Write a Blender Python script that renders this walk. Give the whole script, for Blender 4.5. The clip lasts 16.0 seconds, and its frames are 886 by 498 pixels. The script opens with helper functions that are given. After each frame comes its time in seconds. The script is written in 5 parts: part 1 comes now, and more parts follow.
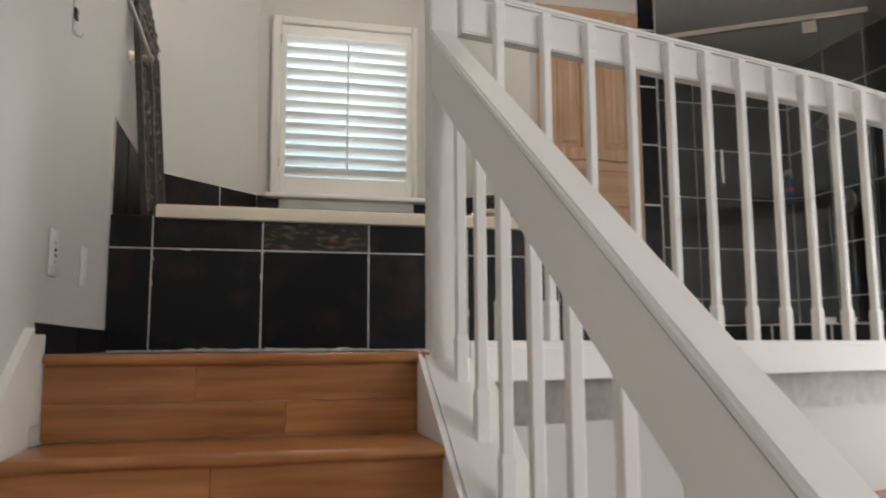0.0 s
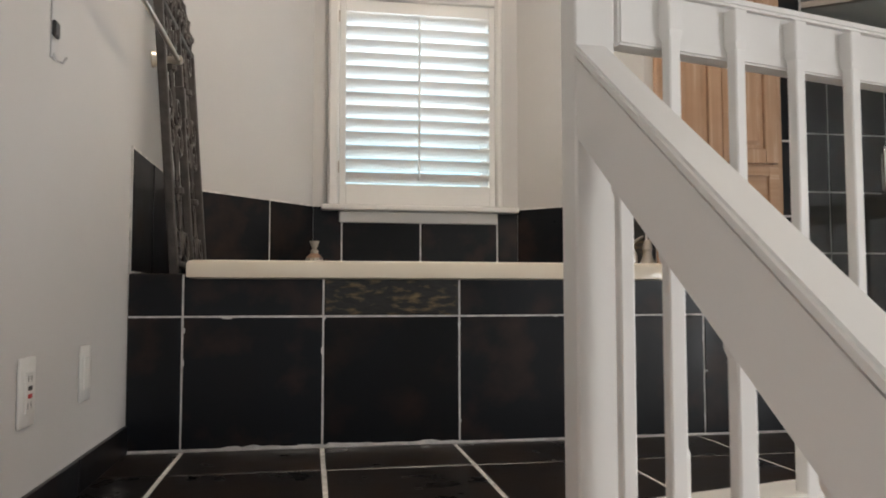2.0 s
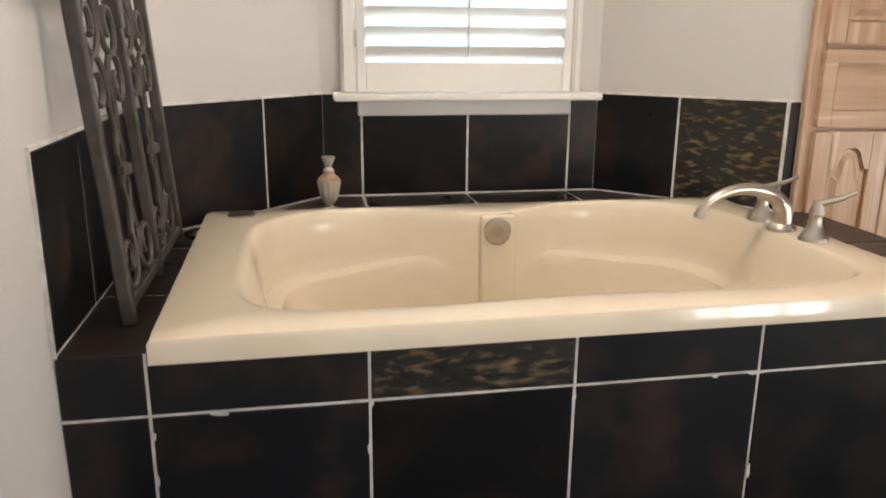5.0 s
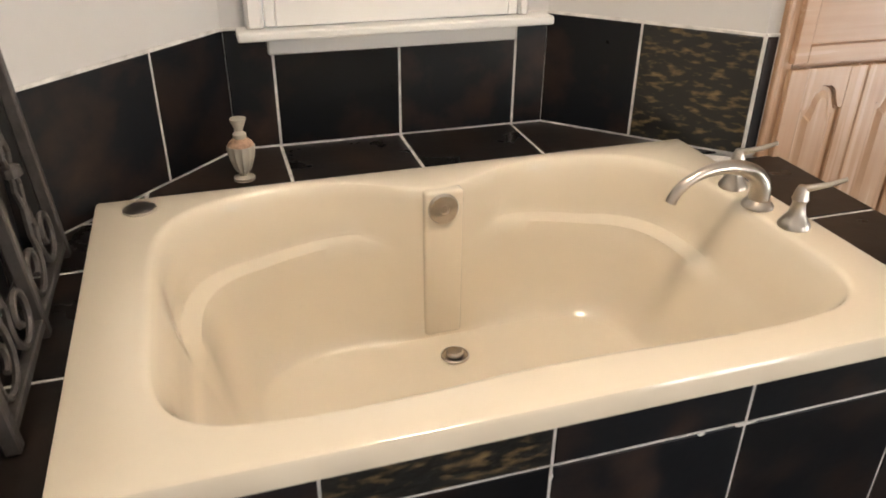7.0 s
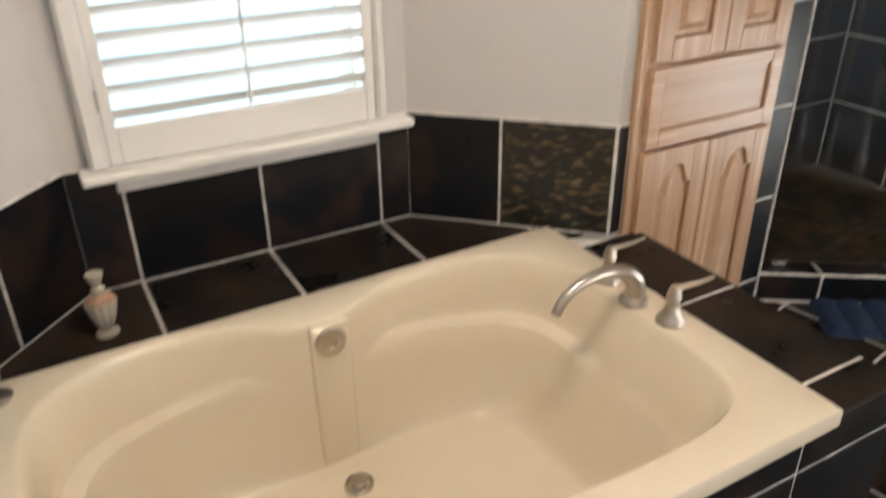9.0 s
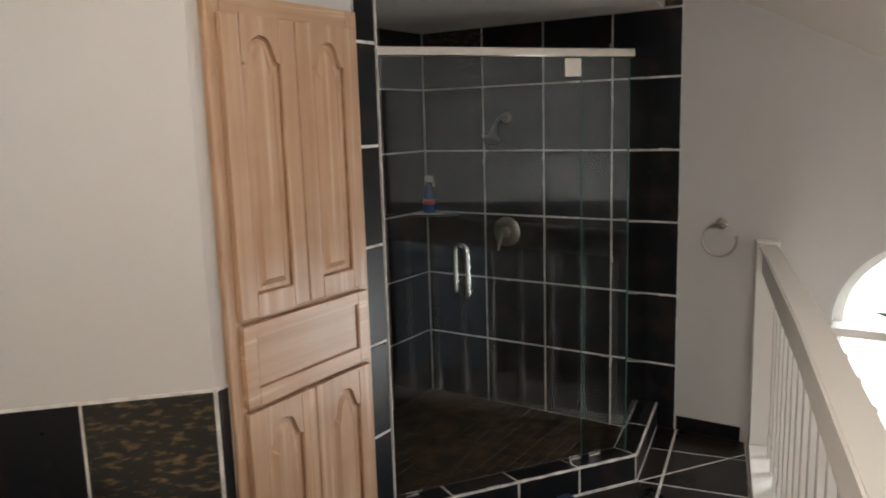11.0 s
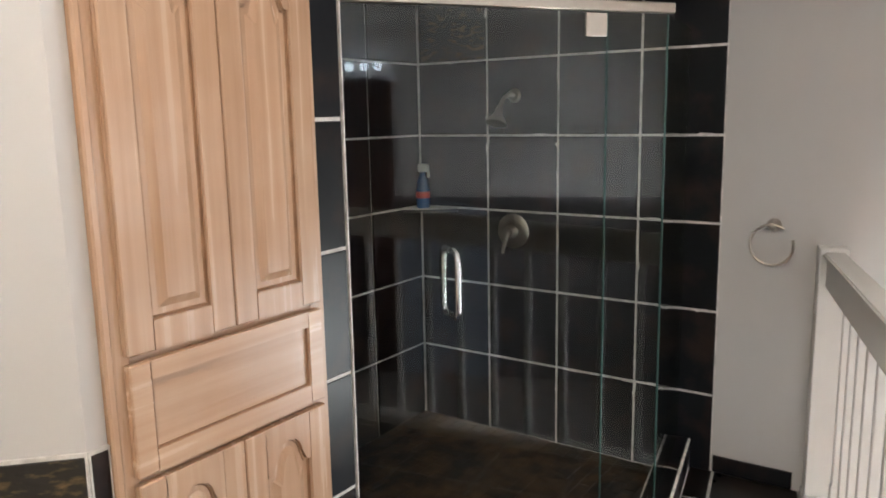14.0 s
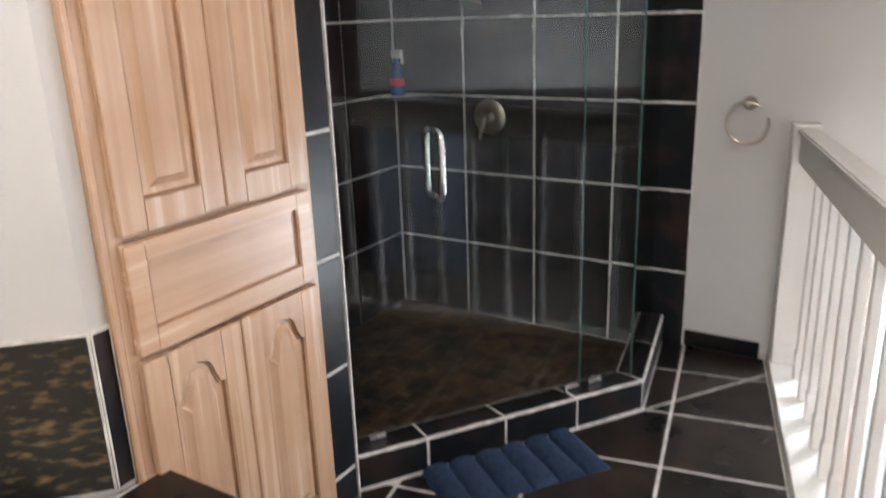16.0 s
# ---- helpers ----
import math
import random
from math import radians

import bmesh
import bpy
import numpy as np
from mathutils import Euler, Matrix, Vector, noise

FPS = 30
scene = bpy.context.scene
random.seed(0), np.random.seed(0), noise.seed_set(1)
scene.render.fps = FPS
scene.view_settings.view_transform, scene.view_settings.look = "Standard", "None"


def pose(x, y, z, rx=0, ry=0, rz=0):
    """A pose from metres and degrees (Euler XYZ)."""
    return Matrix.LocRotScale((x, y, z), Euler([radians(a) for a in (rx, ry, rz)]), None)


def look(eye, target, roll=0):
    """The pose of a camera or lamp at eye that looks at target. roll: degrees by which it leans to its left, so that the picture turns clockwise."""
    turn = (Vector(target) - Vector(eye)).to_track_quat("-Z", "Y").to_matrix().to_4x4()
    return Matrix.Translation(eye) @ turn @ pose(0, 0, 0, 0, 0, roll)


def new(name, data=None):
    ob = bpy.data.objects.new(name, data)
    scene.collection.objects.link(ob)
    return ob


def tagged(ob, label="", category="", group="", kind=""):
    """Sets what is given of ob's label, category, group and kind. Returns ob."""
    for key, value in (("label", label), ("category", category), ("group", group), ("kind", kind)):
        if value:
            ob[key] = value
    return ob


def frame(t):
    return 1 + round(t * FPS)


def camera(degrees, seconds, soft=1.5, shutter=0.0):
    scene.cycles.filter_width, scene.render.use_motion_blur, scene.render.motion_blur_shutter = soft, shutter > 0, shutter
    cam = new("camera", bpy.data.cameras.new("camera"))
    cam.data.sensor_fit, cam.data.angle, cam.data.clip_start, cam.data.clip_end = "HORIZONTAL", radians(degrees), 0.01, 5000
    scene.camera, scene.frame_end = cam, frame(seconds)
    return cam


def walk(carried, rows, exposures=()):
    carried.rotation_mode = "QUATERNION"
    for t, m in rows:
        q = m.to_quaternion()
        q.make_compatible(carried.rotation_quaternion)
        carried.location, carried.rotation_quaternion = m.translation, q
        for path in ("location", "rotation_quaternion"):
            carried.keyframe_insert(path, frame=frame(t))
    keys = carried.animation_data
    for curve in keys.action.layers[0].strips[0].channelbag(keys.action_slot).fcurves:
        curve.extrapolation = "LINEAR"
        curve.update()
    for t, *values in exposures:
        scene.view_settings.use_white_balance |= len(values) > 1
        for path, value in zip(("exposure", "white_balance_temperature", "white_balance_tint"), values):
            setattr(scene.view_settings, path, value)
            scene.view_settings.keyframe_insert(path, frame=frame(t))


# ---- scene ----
cam = camera(60.0, 16.0, soft=1.8, shutter=0.5)
PATH = [
    (0, (0.34, -2.689, 0.014), (0.808, -0.761, 0.266), -0.3),
    (0.5, (0.333, -2.542, 0.103), (0.712, -0.598, 0.383), 0.5),
    (1, (0.373, -2.361, 0.214), (0.725, -0.408, 0.465), 1.0),
    (1.5, (0.37, -2.207, 0.275), (0.698, -0.244, 0.465), 0.9),
    (2, (0.322, -2.066, 0.399), (0.659, -0.098, 0.52), -0.0),
    (2.5, (0.363, -1.922, 0.464), (0.7, 0.049, 0.503), 0.5),
    (3, (0.392, -1.797, 0.588), (0.693, 0.18, 0.551), 1.2),
    (3.5, (0.356, -1.623, 0.621), (0.63, 0.353, 0.474), 0.8),
    (5.8, (0.238, -1.054, 1.069), (0.682, 0.766, 0.37), 0.3),
    (6, (0.246, -1.02, 1.077), (0.713, 0.778, 0.338), 0.3),
    (6.5, (0.281, -0.892, 1.146), (0.785, 0.842, 0.286), 0.5),
    (7, (0.281, -0.813, 1.233), (0.804, 0.862, 0.273), 0.7),
    (7.5, (0.246, -0.683, 1.257), (0.817, 0.958, 0.268), -0.3),
    (8, (0.203, -0.641, 1.366), (0.863, 0.93, 0.32), -1.3),
    (8.5, (0.222, -0.639, 1.412), (0.969, 0.865, 0.326), -0.8),
    (9, (0.288, -0.646, 1.451), (1.149, 0.899, 0.516), -0.7),
    (9.5, (0.291, -0.662, 1.444), (1.419, 0.895, 0.894), -0.7),
    (10, (0.332, -0.686, 1.442), (1.676, 0.745, 1.061), -1.7),
    (10.2, (0.348, -0.71, 1.445), (1.788, 0.632, 1.089), -1.9),
    (12.3, (0.611, -0.486, 1.4), (2.322, 0.488, 1.049), -1.4),
    (12.5, (0.634, -0.455, 1.4), (2.35, 0.51, 1.048), -1.5),
    (13, (0.719, -0.41, 1.381), (2.432, 0.559, 1.023), -1.2),
    (13.5, (0.853, -0.409, 1.361), (2.527, 0.621, 0.996), -1.0),
    (14, (0.956, -0.419, 1.361), (2.579, 0.698, 1.019), -1.1),
    (14.5, (0.991, -0.425, 1.362), (2.587, 0.741, 1.059), -1.2),
    (15, (0.994, -0.424, 1.358), (2.576, 0.76, 1.049), -0.7),
    (15.5, (0.983, -0.402, 1.334), (2.565, 0.748, 0.914), -0.8),
    (16, (0.912, -0.387, 1.316), (2.528, 0.629, 0.718), -2.0),
]
walk(cam, [(t, look(eye, target, roll)) for t, eye, target, roll in PATH],
     exposures=[(0, -0.74, 6250, 10), (3.7, -0.22, 6300, 10), (5.8, 0.16, 6450, 11), (7.4, 0.12, 6450, 11), (8.7, 0.04, 6450, 11), (9.5, -0.42, 6400, 10), (10.2, -0.62, 6350, 10),
                (12.3, 0.10, 6150, 11), (14.5, 0.25, 6100, 11), (16, 0.42, 5850, 11)])

# ---- world, sun, large lights ----
world = bpy.data.worlds.new("world")
scene.world = world
world.use_nodes = True
wn = world.node_tree.nodes
sky = wn.new("ShaderNodeTexSky")
sky.sky_type = 'NISHITA'
sky.sun_disc = False
sky.sun_elevation = radians(50)
sky.sun_rotation = radians(256)
wn["Background"].inputs[1].default_value = 0.15
world.node_tree.links.new(sky.outputs[0], wn["Background"].inputs[0])


def area_lamp(name, m, sx, sy, power, color=(1, 1, 1)):
    d = bpy.data.lights.new(name, 'AREA')
    d.shape, d.size, d.size_y, d.energy, d.color = 'RECTANGLE', sx, sy, power, color
    ob = new(name, d)
    ob.matrix_world = m
    return ob


sun_data = bpy.data.lights.new("sun", 'SUN')
sun_data.energy, sun_data.angle, sun_data.color = 3.0, radians(0.5), (1.0, 0.95, 0.88)
sun = new("sun", sun_data)
sun.matrix_world = look((0, 0, 10), (5.0, 1.2, 3.0))
# daylight in the window openings; the east one is added, out of view, as fill
area_lamp("fill_light_east", look((3.92, -4.3, 0.55), (0, -4.0, 0.4)), 1.7, 1.8, 150, (1.0, 0.97, 0.93))
area_lamp("window_light_arch", look((3.885, -0.675, 0.1), (0, -0.675, 0.1)), 0.66, 1.4, 42, (1.0, 0.97, 0.94))
area_lamp("window_light_bay", look((0.77, 1.31, 1.26), (0.77, 0, 1.0)), 0.6, 0.8, 7.5, (0.80, 0.92, 1.0))
# ceiling fixture of the bathroom, out of view; placed from the spout's shadow
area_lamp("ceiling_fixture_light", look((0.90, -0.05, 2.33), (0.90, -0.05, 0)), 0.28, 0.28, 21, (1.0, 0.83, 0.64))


# ---- materials ----
def mat(name, color, rough=0.5, metal=0.0, vary=0.06, scale=6.0, bump=0.0, bscale=40.0, spec=0.5, stretch=(1, 1, 1), second=None, detail=5.0, per_object=0.0, coat=0.0, rvary=0.0, ramp=(0.3, 0.7)):
    m = bpy.data.materials.new(name)
    m.use_nodes = True
    n, l = m.node_tree.nodes, m.node_tree.links
    b = n["Principled BSDF"]
    b.inputs["Roughness"].default_value = rough
    b.inputs["Metallic"].default_value = metal
    b.inputs["Specular IOR Level"].default_value = spec
    b.inputs["Coat Weight"].default_value = coat
    tc = n.new("ShaderNodeTexCoord")
    mp = n.new("ShaderNodeMapping")
    mp.inputs["Scale"].default_value = stretch
    l.new(tc.outputs["Object"], mp.inputs[0])
    vec = mp.outputs[0]
    oi = n.new("ShaderNodeObjectInfo")
    if per_object:
        ad = n.new("ShaderNodeVectorMath")
        ad.operation = 'MULTIPLY_ADD'
        cx = n.new("ShaderNodeCombineXYZ")
        for i in range(3):
            l.new(oi.outputs["Random"], cx.inputs[i])
        l.new(cx.outputs[0], ad.inputs[0])
        ad.inputs[1].default_value = (37.0, 53.0, 71.0)
        l.new(vec, ad.inputs[2])
        vec = ad.outputs[0]
    t = n.new("ShaderNodeTexNoise")
    t.inputs["Scale"].default_value = scale
    t.inputs["Detail"].default_value = detail
    l.new(vec, t.inputs["Vector"])
    r = n.new("ShaderNodeValToRGB")
    r.color_ramp.elements[0].position, r.color_ramp.elements[1].position = ramp
    c2 = second or tuple(min(1, c * (1 + vary)) for c in color)
    c1 = color if second else tuple(c * (1 - vary) for c in color)
    r.color_ramp.elements[0].color, r.color_ramp.elements[1].color = (*c1, 1), (*c2, 1)
    l.new(t.outputs["Fac"], r.inputs[0])
    out = r.outputs[0]
    if per_object:
        hv = n.new("ShaderNodeHueSaturation")
        mr = n.new("ShaderNodeMapRange")
        mr.inputs["To Min"].default_value, mr.inputs["To Max"].default_value = 1 - per_object, 1 + per_object
        l.new(oi.outputs["Random"], mr.inputs[0])
        l.new(mr.outputs[0], hv.inputs["Value"])
        l.new(out, hv.inputs["Color"])
        out = hv.outputs[0]
    l.new(out, b.inputs["Base Color"])
    if rvary:
        mr2 = n.new("ShaderNodeMapRange")
        mr2.inputs["To Min"].default_value, mr2.inputs["To Max"].default_value = max(0.02, rough - rvary), rough + rvary
        l.new(t.outputs["Fac"], mr2.inputs[0])
        l.new(mr2.outputs[0], b.inputs["Roughness"])
    if bump:
        t2 = n.new("ShaderNodeTexNoise")
        t2.inputs["Scale"].default_value = bscale
        t2.inputs["Detail"].default_value = 4
        l.new(vec, t2.inputs["Vector"])
        bm_ = n.new("ShaderNodeBump")
        bm_.inputs["Strength"].default_value = bump
        bm_.inputs["Distance"].default_value = 0.004
        l.new(t2.outputs["Fac"], bm_.inputs["Height"])
        l.new(bm_.outputs[0], b.inputs["Normal"])
    return m


def pickled(name, stretch):
    """Oak under a pale pickling wash: fine pores along the grain, broad patches where the wash wore thin."""
    m = mat(name, (0.44, 0.275, 0.17), 0.26, second=(0.575, 0.41, 0.285), scale=2.6, stretch=stretch, detail=9, bump=0.14, bscale=26, per_object=0.05, ramp=(0.22, 0.78), rvary=0.06)
    n, l = m.node_tree.nodes, m.node_tree.links
    tc = n.new("ShaderNodeTexCoord")
    t = n.new("ShaderNodeTexNoise")
    t.inputs["Scale"].default_value = 3.4
    t.inputs["Detail"].default_value = 3
    l.new(tc.outputs["Object"], t.inputs["Vector"])
    r = n.new("ShaderNodeValToRGB")
    r.color_ramp.elements[0].position, r.color_ramp.elements[1].position = 0.36, 0.66
    r.color_ramp.elements[0].color, r.color_ramp.elements[1].color = (0.93, 0.84, 0.76, 1), (1.06, 1.05, 1.05, 1)
    l.new(t.outputs["Fac"], r.inputs[0])
    mx = n.new("ShaderNodeMix")
    mx.data_type, mx.blend_type = 'RGBA', 'MULTIPLY'
    mx.inputs["Factor"].default_value = 1.0
    b = n["Principled BSDF"]
    old = b.inputs["Base Color"].links[0].from_socket
    l.new(old, mx.inputs[6])
    l.new(r.outputs[0], mx.inputs[7])
    l.new(mx.outputs[2], b.inputs["Base Color"])
    return m


WALL = mat("wall_paint", (0.60, 0.585, 0.57), 0.6, vary=0.025, scale=2.0, bump=0.06, bscale=55)
CEIL = mat("ceiling_paint", (0.80, 0.78, 0.74), 0.8, vary=0.02, bump=0.15, bscale=120)
WHITE = mat("white_trim_paint", (0.80, 0.785, 0.755), 0.5, vary=0.025, scale=3.0, bump=0.05, bscale=60)
GROUT = mat("grout", (0.68, 0.66, 0.63), 0.9, vary=0.25, scale=30, bump=0.5, bscale=220)
SLATE = mat("slate_tile", (0.0075, 0.0085, 0.0108), 0.32, second=(0.046, 0.026, 0.018), ramp=(0.50, 0.86), scale=7, bump=0.16, bscale=16, per_object=0.40, rvary=0.10, spec=0.24, detail=8)
SLATE_F = mat("floor_slate_tile", (0.011, 0.0095, 0.009), 0.30, second=(0.042, 0.026, 0.018), ramp=(0.42, 0.82), scale=7, bump=0.15, bscale=22, per_object=0.35, rvary=0.10, spec=0.34, detail=8)
SLATE_G = mat("gold_veined_slate", (0.013, 0.013, 0.012), 0.33, second=(0.21, 0.145, 0.065), scale=30, stretch=(0.8, 2.2, 1), detail=12, bump=0.7, bscale=26, rvary=0.12, ramp=(0.52, 0.74))
MOSAIC = mat("brown_mosaic_slate", (0.018, 0.011, 0.007), 0.45, second=(0.16, 0.088, 0.042), ramp=(0.40, 0.75), scale=11, bump=0.4, bscale=60, rvary=0.1)
OAK = mat("honey_oak", (0.27, 0.10, 0.028), 0.3, second=(0.47, 0.205, 0.068), scale=5, stretch=(0.6, 9, 9), detail=8, bump=0.12, bscale=30, per_object=0.16)
PICKLED = pickled("pickled_oak", (17, 17, 0.5))
STAIN = mat("brown_stain_in_grooves", (0.33, 0.18, 0.095), 0.5, vary=0.25, scale=20)
PICKLED_H = pickled("pickled_oak_horizontal", (0.5, 17, 17))
ACRYLIC = mat("cream_acrylic", (0.78, 0.69, 0.55), 0.13, vary=0.012, scale=3, coat=0.4)
NICKEL = mat("brushed_nickel", (0.52, 0.47, 0.41), 0.28, metal=1.0, vary=0.05, scale=30)
CHROME = mat("polished_steel", (0.75, 0.75, 0.75), 0.12, metal=1.0, vary=0.02)
IRON = mat("grey_iron", (0.075, 0.066, 0.06), 0.5, metal=0.35, vary=0.3, scale=25, bump=0.4, bscale=90)
NAVY = mat("navy_plush", (0.012, 0.03, 0.075), 0.95, vary=0.3, scale=60, bump=1.0, bscale=260)
CARPET = mat("grey_carpet", (0.20, 0.175, 0.155), 0.95, vary=0.15, scale=40, bump=0.8, bscale=250)
PLASTIC = mat("white_plastic", (0.78, 0.77, 0.74), 0.35, vary=0.01)
BLACKP = mat("black_plastic", (0.02, 0.02, 0.02), 0.4, vary=0.1)


def glass_mat(name, color, ior=1.5):
    """Thin clear pane: see-through with a sharp reflection that grows at grazing angles."""
    m = bpy.data.materials.new(name)
    m.use_nodes = True
    n, l = m.node_tree.nodes, m.node_tree.links
    n.remove(n["Principled BSDF"])
    tr, gl, lw, mx = n.new("ShaderNodeBsdfTransparent"), n.new("ShaderNodeBsdfGlossy"), n.new("ShaderNodeLayerWeight"), n.new("ShaderNodeMixShader")
    power, scaled = n.new("ShaderNodeMath"), n.new("ShaderNodeMath")
    tr.inputs["Color"].default_value = (*color, 1)
    gl.inputs["Roughness"].default_value = 0.0
    # reflection of a thin pane, the same from both of its faces
    f0 = ((ior - 1) / (ior + 1)) ** 2
    lw.inputs["Blend"].default_value = 0.5
    power.operation, scaled.operation = 'POWER', 'MULTIPLY_ADD'
    power.inputs[1].default_value = 5.0
    scaled.inputs[1].default_value, scaled.inputs[2].default_value = 1 - f0, f0
    l.new(lw.outputs["Facing"], power.inputs[0])
    l.new(power.outputs[0], scaled.inputs[0])
    l.new(scaled.outputs[0], mx.inputs[0])
    l.new(tr.outputs[0], mx.inputs[1])
    l.new(gl.outputs[0], mx.inputs[2])
    l.new(mx.outputs[0], n["Material Output"].inputs[0])
    return m


GLASS = glass_mat("clear_glass", (0.95, 0.975, 0.96))
GLASS_EDGE = mat("green_glass_edge", (0.06, 0.125, 0.115), 0.1, vary=0.05)


# ---- mesh helpers ----
def obj(name, bm, material, parent=None, label="", category="", group="", kind="", smooth=False):
    me = bpy.data.meshes.new(name)
    bmesh.ops.recalc_face_normals(bm, faces=bm.faces)
    bm.to_mesh(me)
    bm.free()
    for mt in (material if isinstance(material, (list, tuple)) else [material]):
        me.materials.append(mt)
    if smooth:
        me.polygons.foreach_set("use_smooth", [True] * len(me.polygons))
        me.set_sharp_from_angle(angle=radians(38))
    ob = new(name, me)
    if parent is not None:
        ob.parent = parent
    return tagged(ob, label, category, group, kind)


def part(name, bm, material, parent, label="", smooth=False):
    return obj(name, bm, material, parent, label, smooth=smooth)


def thing(name, label, category, group="", m=None, kind=""):
    ob = new(name)
    ob.empty_display_size = 0.05
    if m is not None:
        ob.matrix_world = m
    return tagged(ob, label, category, group, kind)


def box(bm, x0, y0, z0, x1, y1, z1, bevel=0.0, m=None, segments=1):
    r = bmesh.ops.create_cube(bm, size=1.0)
    vs = r["verts"]
    for v in vs:
        v.co = Vector(((v.co.x + .5) * (x1 - x0) + x0, (v.co.y + .5) * (y1 - y0) + y0, (v.co.z + .5) * (z1 - z0) + z0))
    if bevel > 0:
        es = {e for v in vs for e in v.link_edges}
        r2 = bmesh.ops.bevel(bm, geom=list(es), offset=bevel, segments=segments, affect='EDGES', profile=0.5)
        vs = list({v for f in r2["faces"] for v in f.verts} | {v for v in vs if v.is_valid})
    if m is not None:
        bmesh.ops.transform(bm, matrix=m, verts=vs)
    return bm


def abox(*a, **k):
    return box(bmesh.new(), *a, **k)


def prism(bm, pts, z0, z1, m=None):
    """A convex or plain polygon raised from z0 to z1."""
    lo = [bm.verts.new((p[0], p[1], z0)) for p in pts]
    hi = [bm.verts.new((p[0], p[1], z1)) for p in pts]
    k = len(pts)
    bm.faces.new(lo[::-1])
    bm.faces.new(hi)
    for i in range(k):
        bm.faces.new((lo[i], lo[(i + 1) % k], hi[(i + 1) % k], hi[i]))
    if m is not None:
        bmesh.ops.transform(bm, matrix=m, verts=lo + hi)
    return bm


def axes(origin, u, v):
    """A pose whose x runs along u, y along v and z out of the face."""
    u, v = Vector(u).normalized(), Vector(v).normalized()
    w = u.cross(v)
    return Matrix(((u.x, v.x, w.x, origin[0]), (u.y, v.y, w.y, origin[1]), (u.z, v.z, w.z, origin[2]), (0, 0, 0, 1)))


def clip(poly, a, b, c):
    """The piece of a convex polygon where a*x + b*y + c >= 0."""
    out = []
    for i, p in enumerate(poly):
        q = poly[(i + 1) % len(poly)]
        dp, dq = a * p[0] + b * p[1] + c, a * q[0] + b * q[1] + c
        if dp >= 0:
            out.append(p)
        if dp * dq < 0:
            s = dp / (dp - dq)
            out.append((p[0] + s * (q[0] - p[0]), p[1] + s * (q[1] - p[1])))
    return out


def inset(poly, d):
    """A convex polygon, counter-clockwise, drawn in by d on every side."""
    out = list(poly)
    for i, p in enumerate(poly):
        q = poly[(i + 1) % len(poly)]
        ex, ey = q[0] - p[0], q[1] - p[1]
        ln = math.hypot(ex, ey)
        if ln < 1e-6:
            continue
        nx, ny = -ey / ln, ex / ln
        out = clip(out, nx, ny, -(nx * p[0] + ny * p[1]) - d)
        if len(out) < 3:
            return []
    return out


def poly_area(p):
    return 0.5 * sum(p[i][0] * p[(i + 1) % len(p)][1] - p[(i + 1) % len(p)][0] * p[i][1] for i in range(len(p)))


TILE_MESH = {}


def tile_mesh(poly, depth, material, edge=0.0022):
    key = (tuple((round(x, 3), round(y, 3)) for x, y in poly), round(depth, 4), material.name)
    if key not in TILE_MESH:
        top = inset(poly, edge)
        if len(top) != len(poly):
            top = poly
        verts = [(x, y, 0) for x, y in poly] + [(x, y, depth - edge * .6) for x, y in poly] + [(x, y, depth) for x, y in top]
        k = len(poly)
        faces = [tuple(range(2 * k, 3 * k))]
        for lay in (0, 1):
            for i in range(k):
                j = (i + 1) % k
                faces.append((lay * k + i, lay * k + j, lay * k + k + j, lay * k + k + i))
        me = bpy.data.meshes.new("tile")
        me.from_pydata(verts, [], faces)
        me.materials.append(material)
        TILE_MESH[key] = me
    return TILE_MESH[key]


RT = random.Random(5)


def lay_tile(parent, m, poly, material, depth=0.006, gap=0.0045, name="tile"):
    """One tile in the plane of m; its polygon is drawn in for the joint."""
    if poly_area(poly) < 0:
        poly = poly[::-1]
    p = inset(poly, gap)
    if len(p) < 3 or poly_area(p) < 0.0002:
        return None
    cx, cy = sum(a for a, _ in p) / len(p), sum(b for _, b in p) / len(p)
    ob = new(name, tile_mesh([(a - cx, b - cy) for a, b in p], depth, material))
    ob.parent = parent
    ob.matrix_world = m @ pose(cx, cy, RT.uniform(-.0006, .0006), RT.uniform(-.12, .12), RT.uniform(-.12, .12), RT.uniform(-.15, .15))
    return ob


def tile_grid(parent, m, us, vs, material, keep=None, special=None, depth=0.006, gap=0.0045):
    for i in range(len(us) - 1):
        for j in range(len(vs) - 1):
            poly = [(us[i], vs[j]), (us[i + 1], vs[j]), (us[i + 1], vs[j + 1]), (us[i], vs[j + 1])]
            if keep:
                poly = keep(poly)
                if len(poly) < 3:
                    continue
            mt = (special or {}).get((i, j), material)
            lay_tile(parent, m, poly, mt, depth, gap)


def tube(bm, pts, radius, sides=8, caps=True, taper=None):
    """A round bar along points."""
    pts = [Vector(p) for p in pts]
    rings = []
    up = None
    for i, p in enumerate(pts):
        d = (pts[min(i + 1, len(pts) - 1)] - pts[max(i - 1, 0)]).normalized()
        if up is None:
            up = d.orthogonal().normalized()
        up = (up - d * up.dot(d)).normalized()
        side = d.cross(up)
        rr = radius if taper is None else taper(i / (len(pts) - 1))
        rings.append([bm.verts.new(p + rr * (math.cos(2 * math.pi * k / sides) * up + math.sin(2 * math.pi * k / sides) * side)) for k in range(sides)])
    for a, b in zip(rings, rings[1:]):
        for k in range(sides):
            bm.faces.new((a[k], a[(k + 1) % sides], b[(k + 1) % sides], b[k]))
    if caps:
        bm.faces.new(rings[0][::-1])
        bm.faces.new(rings[-1])
    return bm


